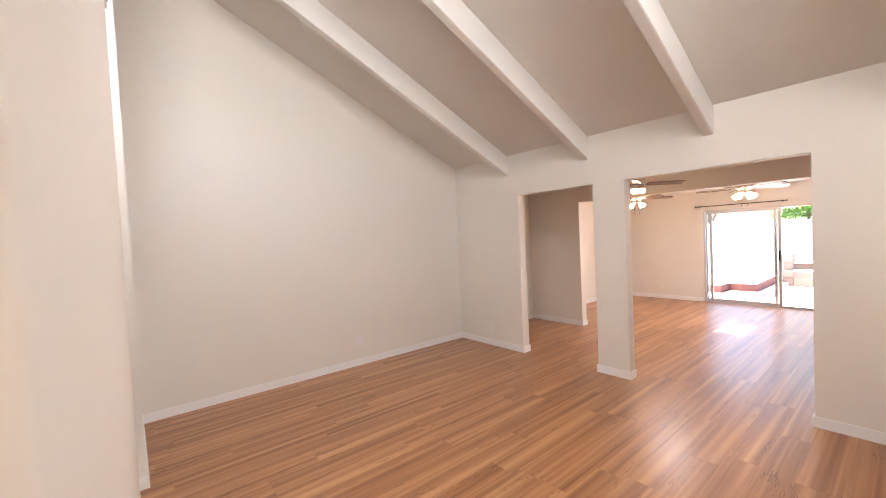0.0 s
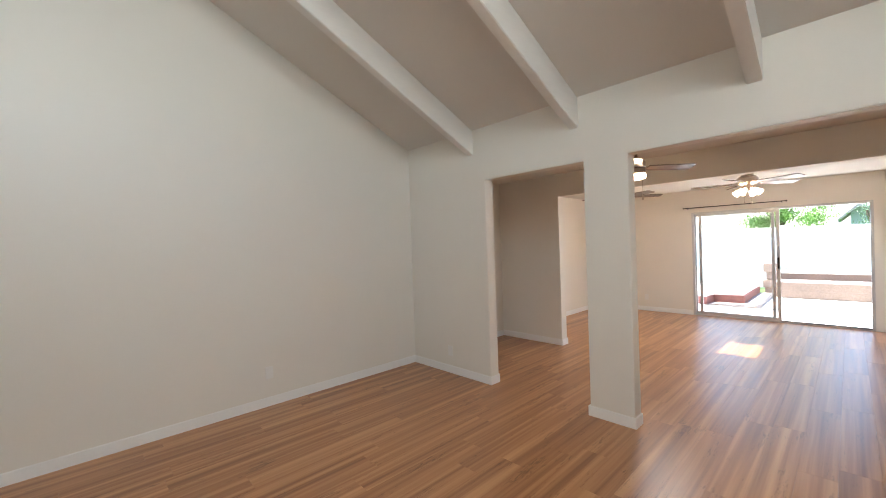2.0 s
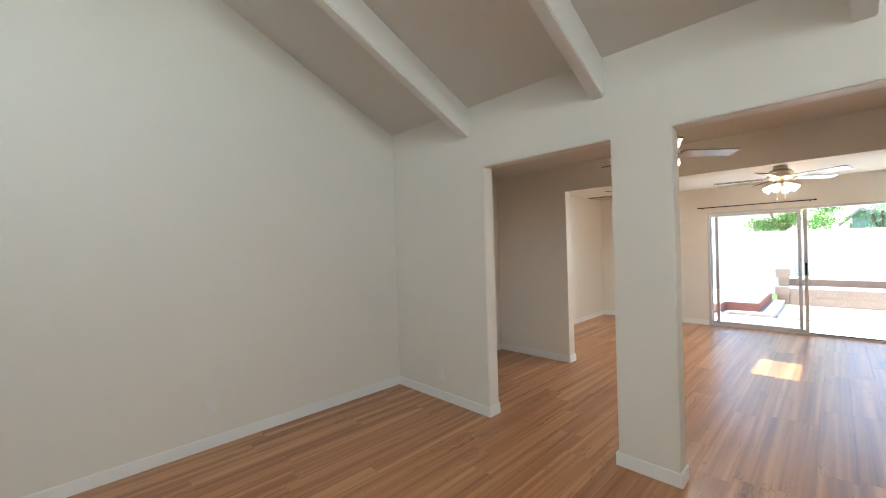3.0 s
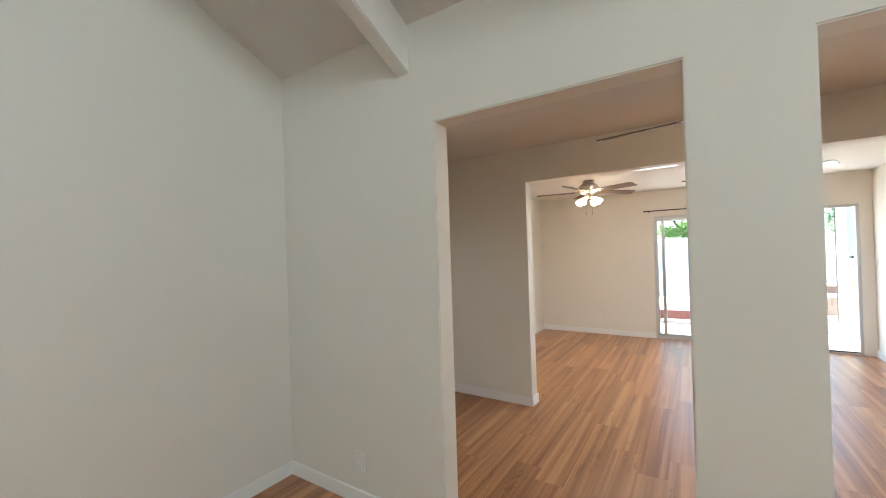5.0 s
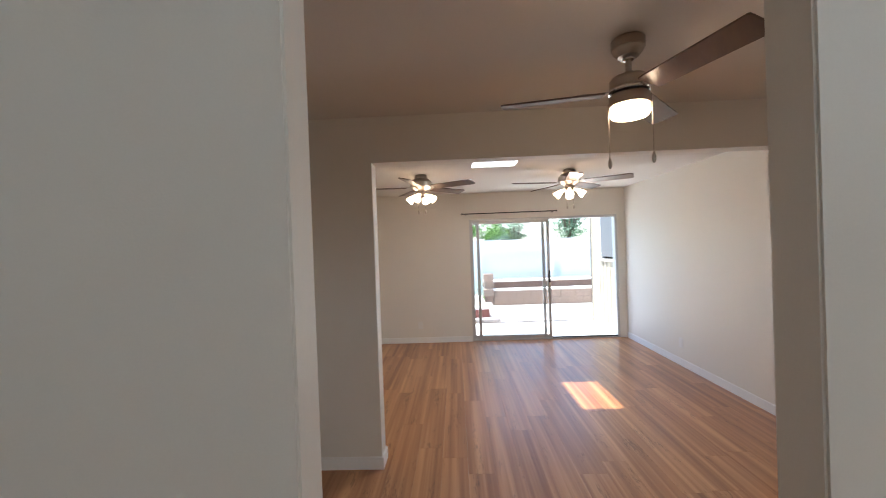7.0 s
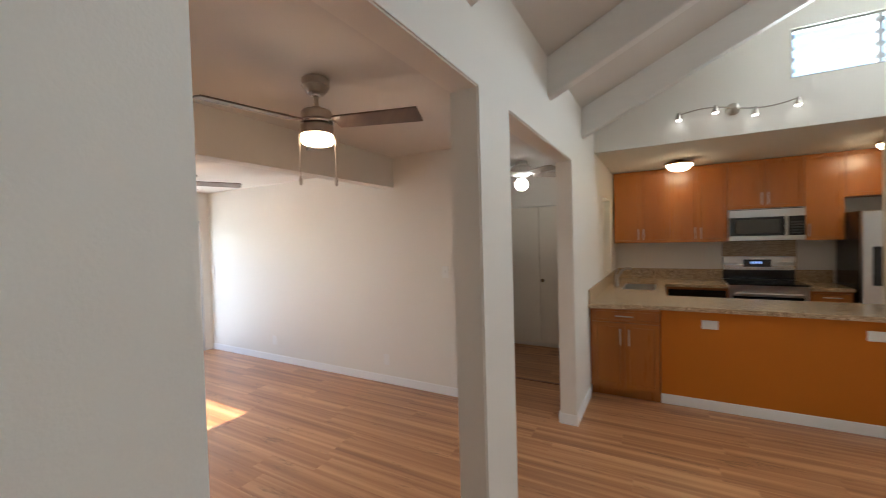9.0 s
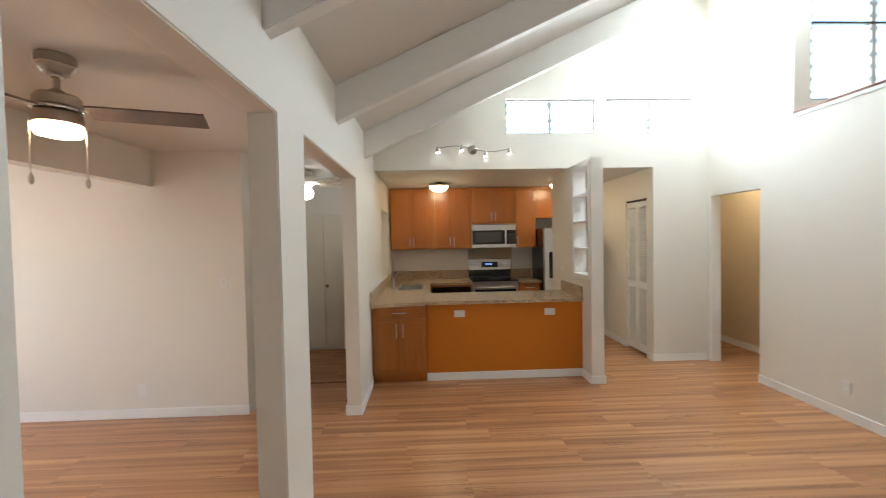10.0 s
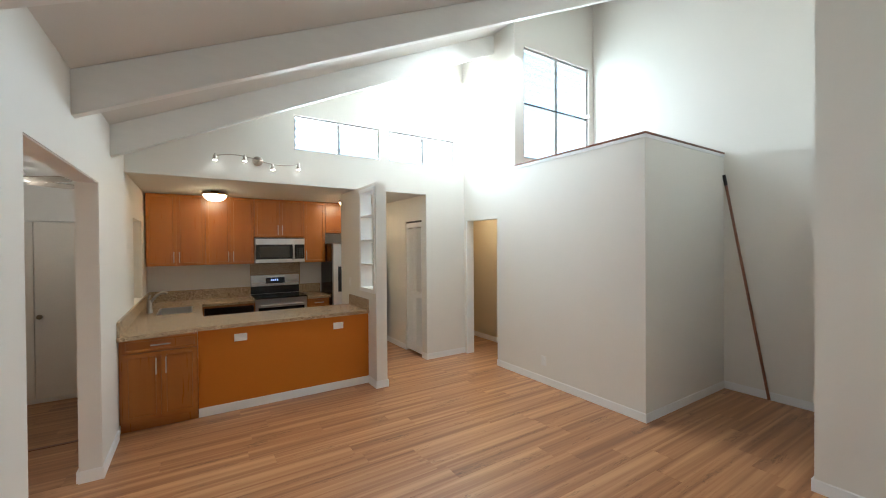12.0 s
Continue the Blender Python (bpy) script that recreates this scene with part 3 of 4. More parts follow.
rg = thing("range", 0, 0, 0, "stainless electric range with black glass top", "stove")
boxes("body", STEEL, [(6.76, 7.36, -2.07, -1.33, 0.0, 0.905)], rg, 0.004)
boxes("cooktop", DARK_GLASS, [(6.735, 7.30, -2.075, -1.325, 0.907, 0.925)], rg, 0.004)
boxes("oven_door", DARK_GLASS, [(6.742, 6.758, -2.03, -1.37, 0.22, 0.775)], rg)
boxes("backguard", STEEL, [(7.30, 7.37, -2.07, -1.33, 0.927, 1.225)], rg, 0.006)
boxes("backguard_panel", BLACK, [(7.294, 7.302, -2.07, -1.33, 0.93, 1.05)], rg)
boxes("display", BLACK, [(7.293, 7.302, -1.84, -1.55, 1.09, 1.185)], rg)
boxes("clock_digits", BLUE_LED, [(7.291, 7.2945, -1.74 + i * 0.03, -1.72 + i * 0.03, 1.13, 1.16) for i in range(4)], rg)
for y in (-1.40, -1.48, -1.91, -1.97, -2.03):
    bm = bmesh.new()
    lathe(bm, [(0.022, 0), (0.02, 0.02), (0.006, 0.024)], 16, m=pose(7.298, y, 1.14, 0, -90, 0))
    part("knob", bm, STEEL, rg, "brushed steel control knob", True)
bm = bmesh.new()
tube(bm, [(6.742, -2.0, 0.80), (6.70, -2.0, 0.81), (6.70, -1.40, 0.81), (6.742, -1.40, 0.80)], 0.012)
part("handle", bm, STEEL, rg, "brushed steel oven handle", True)

fr = thing("refrigerator", 0, 0, 0, "stainless refrigerator with black sides", "refrigerator")
boxes("body", BLACK, [(6.72, 7.36, -3.22, -2.46, 0.02, 1.74)], fr, 0.008)
boxes("door", STEEL, [(6.645, 6.715, -2.84, -2.462, 0.08, 1.735)], fr, 0.008)
boxes("door", STEEL, [(6.645, 6.715, -3.22, -2.846, 0.08, 1.735)], fr, 0.008)
boxes("dispenser", BLACK, [(6.640, 6.6445, -2.76, -2.54, 0.95, 1.36)], fr)
for y in (-2.815, -2.872):
    bm = bmesh.new()
    tube(bm, [(6.645, y, 0.62), (6.598, y, 0.65), (6.598, y, 1.50), (6.645, y, 1.53)], 0.014)
    part("handle", bm, MATTE_BLACK, fr, "long black door handle", True)

ctr = thing("countertop", 0, 0, 0, "polished brown granite kitchen countertop", "countertop")
CT0, CT1 = 0.862, 0.90
bm = bmesh.new()
prism(bm, [(4.80, -0.003), (4.925, -0.60), (4.935, PY0), (5.62, PY0), (5.62, -0.655), (6.735, -0.655), (6.735, -1.32), (KX, -1.32), (KX, -0.003), (6.3452, -0.003),
           (6.3452, -0.19), (6.66, -0.19), (6.66, -0.55), (6.03, -0.55), (6.03, -0.19), (6.345, -0.19), (6.345, -0.003)], "z", CT0, CT1)
part("slab", bm, GRANITE, ctr)
bm = bmesh.new()
box(bm, 6.735, KX, -2.44, -2.08, CT0, CT1, 0.003)
part("slab", bm, GRANITE, ctr)
for row in ((4.82, KX, -0.022, -0.002, CT1, 1.035), (KX - 0.022, KX - 0.001, -1.33, -0.022, CT1, 1.05), (KX - 0.022, KX - 0.001, -2.44, -2.08, CT1, 1.05), (4.95, 5.62, PY0, PY0 + 0.02, CT1, 1.03)):
    boxes("backsplash", GRANITE, [row], ctr)
boxes("range_splash", GRANITE, [(KX - 0.016, KX - 0.001, -2.10, -1.33, 1.05, 1.43)], ctr)

sk = thing("sink", 0, 0, 0, "stainless undermount kitchen sink", "sink")
boxes("bowl", STEEL, [(6.03, 6.05, -0.55, -0.19, 0.70, 0.895), (6.64, 6.66, -0.55, -0.19, 0.70, 0.895), (6.05, 6.64, -0.55, -0.53, 0.70, 0.895),
                      (6.05, 6.64, -0.21, -0.19, 0.70, 0.895), (6.05, 6.64, -0.53, -0.21, 0.69, 0.70)], sk)
fc = thing("faucet", 6.28, -0.115, CT1, "brushed nickel single-lever kitchen faucet beside the sink", "faucet")
bm = bmesh.new()
lathe(bm, [(0.038, 0), (0.036, 0.015), (0.028, 0.03), (0.027, 0.13), (0.022, 0.15)], 18)
part("base", bm, NICKEL, fc, "", True)
bm = bmesh.new()
tube(bm, [(0, 0, 0.09), (0, -0.03, 0.15), (0, -0.065, 0.20), (0, -0.11, 0.232), (0, -0.155, 0.236), (0, -0.175, 0.222)], 0.017)
part("spout", bm, NICKEL, fc, "", True)
bm = bmesh.new()
tube(bm, [(0, 0, 0.14), (0, 0.012, 0.165), (0, -0.012, 0.215)], 0.011)
part("lever", bm, NICKEL, fc, "", True)

cab = thing("base_cabinet", 0, 0, 0, "honey maple base cabinet with drawer and two doors", "cabinet")
boxes("body", MAPLE, [(4.89, 5.45, -0.60, -0.004, 0.10, CT0)], cab)
boxes("toe_kick", MAPLE, [(4.96, 5.45, -0.60, -0.004, 0.0, 0.10)], cab)
shaker("drawer", cab, 4.89, -0.595, -0.03, 0.735, 0.855, (-0.31, 0.795, False), rail=0.03)
shaker("door", cab, 4.89, -0.311, -0.03, 0.11, 0.728, (-0.275, 0.60, True))
shaker("door", cab, 4.89, -0.595, -0.313, 0.11, 0.728, (-0.35, 0.60, True))
bar = setting(boxes("wall_bar", ORANGE, [(4.966, 5.08, PY0, -0.603, 0, CT0)]), "orange painted half wall below the bar counter", "wall")
skirting(4.966, PY0, 4.966, -0.603, -1)
dw = thing("dishwasher", 0, 0, 0, "black built-in dishwasher under the counter", "dishwasher")
boxes("body", BLACK, [(6.79, KX - 0.03, -1.31, -0.686, 0.02, CT0 - 0.004)], dw)
boxes("door", BLACK, [(6.762, 6.788, -1.308, -0.69, 0.10, 0.72)], dw, 0.004)
boxes("control_strip", BLACK, [(6.755, 6.788, -1.308, -0.69, 0.73, 0.822)], dw, 0.004)
fp = thing("filler_rail", 0, 0, 0, "honey maple rail above the dishwasher", "cabinet panel", "dishwasher fillers")
boxes("panel", MAPLE, [(6.765, 6.80, -1.31, -0.686, 0.828, CT0 - 0.003)], fp)
for ya_ in (-0.684, -1.334):
    fp = thing("filler_strip", 0, 0, 0, "honey maple filler strip beside the dishwasher", "cabinet panel", "dishwasher fillers")
    boxes("panel", MAPLE, [(6.765, 6.80, ya_, ya_ + 0.022, 0.0, CT0 - 0.003)], fp)
c2 = thing("base_cabinet", 0, 0, 0, "narrow honey maple cabinet beside the range", "cabinet")
boxes("body", MAPLE, [(6.79, KX - 0.03, -2.435, -2.08, 0.0, CT0 - 0.002)], c2)
shaker("drawer", c2, 6.79, -2.43, -2.085, 0.72, 0.855, (-2.26, 0.79, False), rail=0.03)
shaker("door", c2, 6.79, -2.43, -2.085, 0.11, 0.71, (-2.12, 0.6, True))
c3 = thing("sink_cabinet", 0, 0, 0, "honey maple cabinet run under the sink", "cabinet")
boxes("body", MAPLE, [(5.46, 6.76, -0.60, -0.004, 0.0, 0.66)], c3)


def dome(x, y, label):
    o = thing("ceiling_lamp", x, y, KZ, label, "lamp", "kitchen ceiling lamps")
    bm = bmesh.new()
    lathe(bm, [(0.05, 0.0), (0.05, -0.012), (0.03, -0.02), (0.03, -0.036)], 30)
    part("pan", bm, BRASS_RIM, o, "", True)
    bm = bmesh.new()
    lathe(bm, [(0.138, -0.032), (0.152, -0.034), (0.156, -0.046), (0.150, -0.056), (0.138, -0.054)], 36)
    part("rim", bm, BRASS_RIM, o, "antique brass rim", True)
    bm = bmesh.new()
    lathe(bm, [(0.134, -0.036), (0.140, -0.056), (0.130, -0.082), (0.106, -0.110), (0.066, -0.131), (0.01, -0.139)], 36)
    part("shade", bm, LAMP_WARM, o, "glowing frosted glass bowl", True)
    bm = bmesh.new()
    lathe(bm, [(0.012, -0.137), (0.010, -0.150), (0.003, -0.156)], 12)
    part("finial", bm, BRASS_RIM, o, "", True)


dome(6.51, -0.82, "lit flush dome lamp with antique brass rim")
dome(6.50, -2.67, "lit flush dome lamp near the refrigerator")

# fixture out of view, added to give the back room its warm light
o = thing("ceiling_lamp", 5.5, -4.62, 2.40, "unseen dome lamp added to light the back room", "lamp")
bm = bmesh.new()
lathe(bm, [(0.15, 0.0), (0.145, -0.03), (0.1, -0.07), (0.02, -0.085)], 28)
part("shade", bm, LAMP_ADDED, o, "", True)
# track lamp on the gable wall
tr = thing("track_light", WX, -1.21, 2.685, "brushed nickel wavy track light with four lit spots", "lamp")
bm = bmesh.new()
lathe(bm, [(0.055, 0), (0.055, 0.012), (0.03, 0.03), (0.012, 0.06)], 24, m=pose(0, 0, 0, 0, -90, 0))
part("canopy", bm, NICKEL, tr, "", True)
bm = bmesh.new()
tube(bm, [(-0.06, 0.45 - i * 0.045, 0.035 * math.sin((i - 10) / 10 * math.pi) * -1) for i in range(21)], 0.006)
part("rail", bm, NICKEL, tr, "", True)
for y, z in ((0.43, 0.0), (0.14, 0.02), (-0.15, -0.05), (-0.44, -0.02)):
    hd = bmesh.new()
    lathe(hd, [(0.009, 0.045), (0.014, 0.03), (0.022, 0.0), (0.025, -0.022), (0.022, -0.023)], 18, x=-0.075, y=y)
    bmesh.ops.translate(hd, verts=hd.verts, vec=(0, 0, z - 0.02))
    sp = part("spot", hd, NICKEL, tr, "", True)
    bm = bmesh.new()
    lathe(bm, [(0.021, -0.024), (0.02, -0.032), (0.005, -0.036)], 18, x=-0.075, y=y)
    bmesh.ops.translate(bm, verts=bm.verts, vec=(0, 0, z - 0.02))
    part("bulb", bm, LAMP_SPOT, sp, "lit white bulb", True)

# shelf niche lining
nf = thing("niche_shelf", 0, 0, 0, "white painted open shelf niche in the pier", "shelf")
boxes("casing", TRIM, [(NX0 - 0.035, NX1 + 0.035, PY0, PY0 + 0.014, NZ1, NZ1 + 0.035), (NX0 - 0.035, NX1 + 0.035, PY0, PY0 + 0.014, NZ0 - 0.035, NZ0),
                       (NX0 - 0.035, NX0, PY0, PY0 + 0.014, NZ0, NZ1), (NX1, NX1 + 0.035, PY0, PY0 + 0.014, NZ0, NZ1)], nf)
boxes("lining", TRIM, [(NX0, NX0 + 0.012, PY1, PY0 + 0.012, NZ0, NZ1), (NX1 - 0.012, NX1, PY1, PY0 + 0.012, NZ0, NZ1),
                       (NX0 + 0.012, NX1 - 0.012, PY1, PY0 + 0.012, NZ0, NZ0 + 0.012), (NX0 + 0.012, NX1 - 0.012, PY1, PY0 + 0.012, NZ1 - 0.012, NZ1)], nf)
for i in range(1, 4):
    z = NZ0 + (NZ1 - NZ0) * i / 4
    boxes("shelf", TRIM, [(NX0 + 0.012, NX1 - 0.012, PY1, PY0 + 0.008, z - 0.01, z + 0.01)], nf)

# bifold louvre door
bf = thing("bifold_door", 0, 0, 0, "white louvred bifold closet door", "door")
for x0, x1 in ((5.532, 5.794), (5.797, 6.058)):
    lf = boxes("leaf", TRIM, [(x0, x0 + 0.04, HY - 0.045, HY - 0.015, 0.03, 2.05), (x1 - 0.04, x1, HY - 0.045, HY - 0.015, 0.03, 2.05),
                              (x0 + 0.04, x1 - 0.04, HY - 0.045, HY - 0.015, 0.03, 0.14), (x0 + 0.04, x1 - 0.04, HY - 0.045, HY - 0.015, 1.98, 2.05),
                              (x0 + 0.04, x1 - 0.04, HY - 0.045, HY - 0.015, 0.88, 0.97)], bf)
    for k in range(52):
        z = 0.155 + k * 0.0351
        if 0.86 < z < 0.98:
            continue
        bm = bmesh.new()
        box(bm, x0 + 0.04, x1 - 0.04, -0.026, 0.026, -0.003, 0.003)
        bmesh.ops.transform(bm, matrix=pose(0, HY - 0.03, z, -43, 0, 0), verts=bm.verts)
        part("slat", bm, TRIM, lf)
boxes("track", MATTE_BLACK, [(5.532, 6.058, HY - 0.05, HY - 0.012, 2.055, 2.078)], bf)

# closet doors in the passage behind the long wall
for y0, y1, ky in ((0.15, 0.875, 0.83), (0.881, 1.55, 1.49), (1.556, 2.25, 1.62)):
    cd = thing("closet_door", 0, 0, 0, "flat off-white closet door with a small knob", "door", "closet doors")
    boxes("panel", OFFWHITE, [(CX + 0.004, CX + 0.04, y0, y1, 0.06, 1.975)], cd, 0.002)
    bm = bmesh.new()
    lathe(bm, [(0.012, 0), (0.01, 0.02), (0.026, 0.035), (0.024, 0.05), (0.008, 0.056)], 16, m=pose(CX + 0.004, ky, 0.95, 0, -90, 0))
    part("knob", bm, AGED, cd, "round aged metal knob", True)
boxes("threshold_strip", LEDGE, [(4.98, 5.02, T, 3.5, 0, 0.006)], bev=0.002)
setting(bpy.data.objects["threshold_strip"], "dark floor threshold strip", "trim")


# ---- fans ----
def fan(x, y, z, n, lamp, turn, label, blade_len, hub_drop, mats):
    f = thing("ceiling_fan", x, y, z, label, "fan", "", turn)
    body_m, blade_m = mats
    bm = bmesh.new()
    if lamp == "drum":
        lathe(bm, [(0.024, -0.086), (0.046, -0.080), (0.066, -0.056), (0.068, -0.046), (0.072, -0.044), (0.072, -0.006), (0.066, 0.0)], 32)
    else:
        lathe(bm, [(0.022, -0.098), (0.036, -0.092), (0.038, -0.068), (0.056, -0.058), (0.066, -0.042), (0.070, -0.03), (0.070, -0.012), (0.062, 0.0)], 32)
    part("canopy", bm, body_m, f, "", True)
    if lamp == "drum":
        bm = bmesh.new()
        lathe(bm, [(0.014, -0.100), (0.024, -0.096), (0.026, -0.088), (0.020, -0.0865)], 24)
        part("rod_collar", bm, CHROME, f, "polished chrome collar", True)
    if hub_drop > 0.12:
        bm = bmesh.new()
        tube(bm, [(0, 0, -0.07), (0, 0, -hub_drop)], 0.013)
        part("downrod", bm, body_m, f, "", True)
    h = -hub_drop
    bm = bmesh.new()
    if lamp == "drum":
        lathe(bm, [(0.016, -0.148), (0.026, -0.152), (0.034, -0.164), (0.074, -0.174), (0.083, -0.186), (0.084, -0.224), (0.074, -0.230)], 32)
    else:
        lathe(bm, [(0.06, h + 0.05), (0.10, h + 0.03), (0.125, h), (0.125, h - 0.05), (0.10, h - 0.075), (0.06, h - 0.095), (0.055, h - 0.12)], 32)
    part("motor", bm, body_m, f, "", True)
    if lamp == "drum":
        bm = bmesh.new()
        lathe(bm, [(0.074, -0.2305), (0.088, -0.232), (0.090, -0.238), (0.088, -0.244), (0.074, -0.2455)], 36)
        part("motor_ring", bm, CHROME, f, "polished chrome ring", True)
    bz = -0.240 if lamp == "drum" else h - 0.06
    for i in range(n):
        a = 360 * i / n
        bm = bmesh.new()
        L0, L1, w0, w1 = (0.11 if lamp == "drum" else 0.17), blade_len, 0.055, 0.068
        tip = 0.004 if lamp == "drum" else 0.02
        prism(bm, [(L0, -w0), (L0 + 0.02, -w0 - 0.004), (L1 - 1.5 * tip, -w1), (L1, -w1 + tip), (L1, w1 - tip), (L1 - 1.5 * tip, w1), (L0 + 0.02, w0 + 0.004), (L0, w0)], "z", -0.004, 0.004)
        bmesh.ops.transform(bm, matrix=pose(0, 0, bz, 0, 0, a) @ pose(0, 0, 0, -12, 0, 0), verts=bm.verts)
        bl = part("blade", bm, blade_m, f)
        bm = bmesh.new()
        prism(bm, [(0.09, -0.02), (0.15, -0.014), (0.20, -0.035), (0.24, -0.02), (0.24, 0.02), (0.20, 0.035), (0.15, 0.014), (0.09, 0.02)], "z", 0.004, 0.010)
        bmesh.ops.transform(bm, matrix=pose(0, 0, bz, 0, 0, a) @ pose(0, 0, 0, -10, 0, 0), verts=bm.verts)
        part("blade_iron", bm, body_m, bl)
    if lamp == "drum":
        bm = bmesh.new()
        lathe(bm, [(0.05, -0.246), (0.08, -0.250), (0.086, -0.256), (0.087, -0.302), (0.078, -0.306)], 36)
        part("lamp_collar", bm, body_m, f, "", True)
        bm = bmesh.new()
        lathe(bm, [(0.083, -0.3065), (0.085, -0.334), (0.077, -0.350), (0.05, -0.357), (0.01, -0.359)], 36)
        part("lamp_drum", bm, LAMP_WHITE, f, "lit frosted glass drum", True)
        chains, low = ((0.007, -0.092), (-0.008, 0.092)), -0.575
    elif lamp == "globe":
        bm = bmesh.new()
        bmesh.ops.create_uvsphere(bm, u_segments=20, v_segments=12, radius=0.075)
        bmesh.ops.translate(bm, verts=bm.verts, vec=(0, 0, h - 0.18))
        part("lamp_globe", bm, LAMP_DIM, f, "lit frosted globe", True)
        chains, low = (), 0
    else:
        bm = bmesh.new()
        lathe(bm, [(0.055, h - 0.122), (0.07, h - 0.13), (0.06, h - 0.16), (0.03, h - 0.175)], 28)
        part("lamp_fitter", bm, body_m, f, "", True)
        for i in range(4):
            bm = bmesh.new()
            lathe(bm, [(0.016, 0.0), (0.022, -0.02), (0.032, -0.05), (0.043, -0.095), (0.039, -0.097), (0.026, -0.06)], 22)
            bmesh.ops.transform(bm, matrix=pose(0, 0, h - 0.145, 0, 0, 90 * i + 30) @ pose(0.078, 0, 0, 0, -50, 0), verts=bm.verts)
            part("lamp_shade", bm, LAMP_WHITE, f, "lit frosted bell shade", True)
        chains, low = ((0.03, -0.03), (-0.03, 0.02)), h - 0.36
    for cx, cy in chains:
        bm = bmesh.new()
        tube(bm, [(cx, cy, h - 0.13), (cx, cy, low + 0.05)], 0.0018, 6)
        ch = part("pull_chain", bm, body_m, f)
        bm = bmesh.new()
        lathe(bm, [(0.003, low + 0.05), (0.009, low + 0.03), (0.009, low + 0.012), (0.004, low)], 10, x=cx, y=cy)
        part("pull_knob", bm, body_m, ch, "", True)
    return f


fan(2.42, 0.985, FLAT, 3, "drum", 48, "nickel three-blade fan with a lit drum lamp", 0.575, 0.145, (NICKEL, BLADE))
fan(1.235, 3.61, SUNZ, 5, "bells", 44, "nickel five-blade fan with four lit bell shades", 0.66, 0.085, (NICKEL, BLADE))
fan(2.925, 3.65, SUNZ, 5, "bells", 44, "nickel five-blade fan with four lit bell shades", 0.66, 0.085, (NICKEL, BLADE))
fan(5.34, 0.80, FLAT, 5, "globe", 24, "white five-blade fan with pale blades and a lit globe", 0.52, 0.085, (TRIM, PALE_BLADE))


# ---- louvre windows ----
def louvre(name, x, ys, z0, z1, rows, label, heavy):
    o = thing(name, 0, 0, 0, label, "window")
    o["kind"] = "structure"
    f = 0.03 if heavy else 0.018
    a, b = max(ys), min(ys)
    boxes("window_frame", ALU, [(x + 0.03, x + 0.08, b, a, z0, z0 + f), (x + 0.03, x + 0.08, b, a, z1 - f, z1), (x + 0.03, x + 0.08, b, b + f, z0 + f, z1 - f), (x + 0.03, x + 0.08, a - f, a, z0 + f, z1 - f)], o)
    for m in sorted(ys)[1:-1]:
        boxes("mullion", ALU, [(x + 0.025, x + 0.085, m - f * 0.8, m + f * 0.8, z0 + f, z1 - f)], o)
    cols = sorted(ys)
    for c0, c1 in zip(cols, cols[1:]):
        hgt = (z1 - z0 - 2 * f) / rows
        for k in range(rows):
            zc = z0 + f + (k + 0.5) * hgt
            bm = bmesh.new()
            box(bm, -0.003, 0.003, c0 + f, c1 - f, -hgt * 0.52, hgt * 0.52)
            bmesh.ops.transform(bm, matrix=pose(x + 0.055, 0, zc, 0, 18, 0), verts=bm.verts)
            p = part("pane", bm, FROST, o)
            p.visible_shadow = False
            for q0, q1 in ((c1 - f - 0.014, c1 - f), (c0 + f, c0 + f + 0.014)):
                boxes("clip", ALU, [(x + 0.028, x + 0.05, q0, q1, zc - 0.018, zc + 0.018)], o)
    return o


louvre("window_1", WX, (-1.62, -2.175, -2.745), C0, C1, 4, "high louvre window with glass slats in a metal frame", False)
louvre("window_2", WX, (-2.885, -3.43, -3.985), C0, C1, 4, "high louvre window with glass slats in a metal frame", False)
w3 = louvre("window_3", MX, (WY0, -4.985, WY1), WZ0, WZ1, 12, "tall louvre window with glass slats above the loft", True)
boxes("cross_bar", MATTE_BLACK, [(MX + 0.02, MX + 0.05, WY1 + 0.03, WY0 - 0.03, 3.595, 3.615)], w3)
for z in (3.62, 3.14):
    boxes("crank", TRIM, [(MX - 0.04, MX + 0.03, WY1 + 0.02, WY1 + 0.05, z, z + 0.05)], w3)

# ---- sliding patio door ----
sd = thing("door_1", 0, 0, 0, "aluminium sliding patio door slid open beside its fixed pane", "door")
sd["kind"] = "structure"
boxes("door_frame", DOOR_ALU, [(DX0, DX0 + 0.035, SY + 0.01, SY + 0.12, 0, DZ), (DX1 - 0.035, DX1, SY + 0.01, SY + 0.12, 0, DZ), (DX0 + 0.035, DX1 - 0.035, SY + 0.01, SY + 0.12, DZ - 0.035, DZ),
                           (DX0 + 0.035, DX1 - 0.035, SY + 0.005, SY + 0.12, 0, 0.022)], sd)
for nm, x0, x1, y, st in (("fixed_panel", DX0 + 0.036, 3.02, SY + 0.085, 0.018), ("sliding_panel", DX0 + 0.108, 3.09, SY + 0.04, 0.045)):
    pn = boxes(nm, DOOR_ALU, [(x0, x0 + st, y - 0.015, y + 0.015, 0.024, DZ - 0.037), (x1 - 0.045, x1, y - 0.015, y + 0.015, 0.024, DZ - 0.037),
                         (x0 + st, x1 - 0.045, y - 0.015, y + 0.015, 0.024, 0.075), (x0 + st, x1 - 0.045, y - 0.015, y + 0.015, DZ - 0.08, DZ - 0.037)], sd)
    g = boxes("pane", GLASS, [(x0 + st, x1 - 0.045, y - 0.003, y + 0.003, 0.075, DZ - 0.08)], pn)
    g.visible_shadow = False
    if nm == "sliding_panel":
        boxes("handle", BLACK, [(x1 - 0.035, x1 - 0.01, y - 0.05, y - 0.015, 0.90, 1.09)], pn, 0.006, "black pull handle")
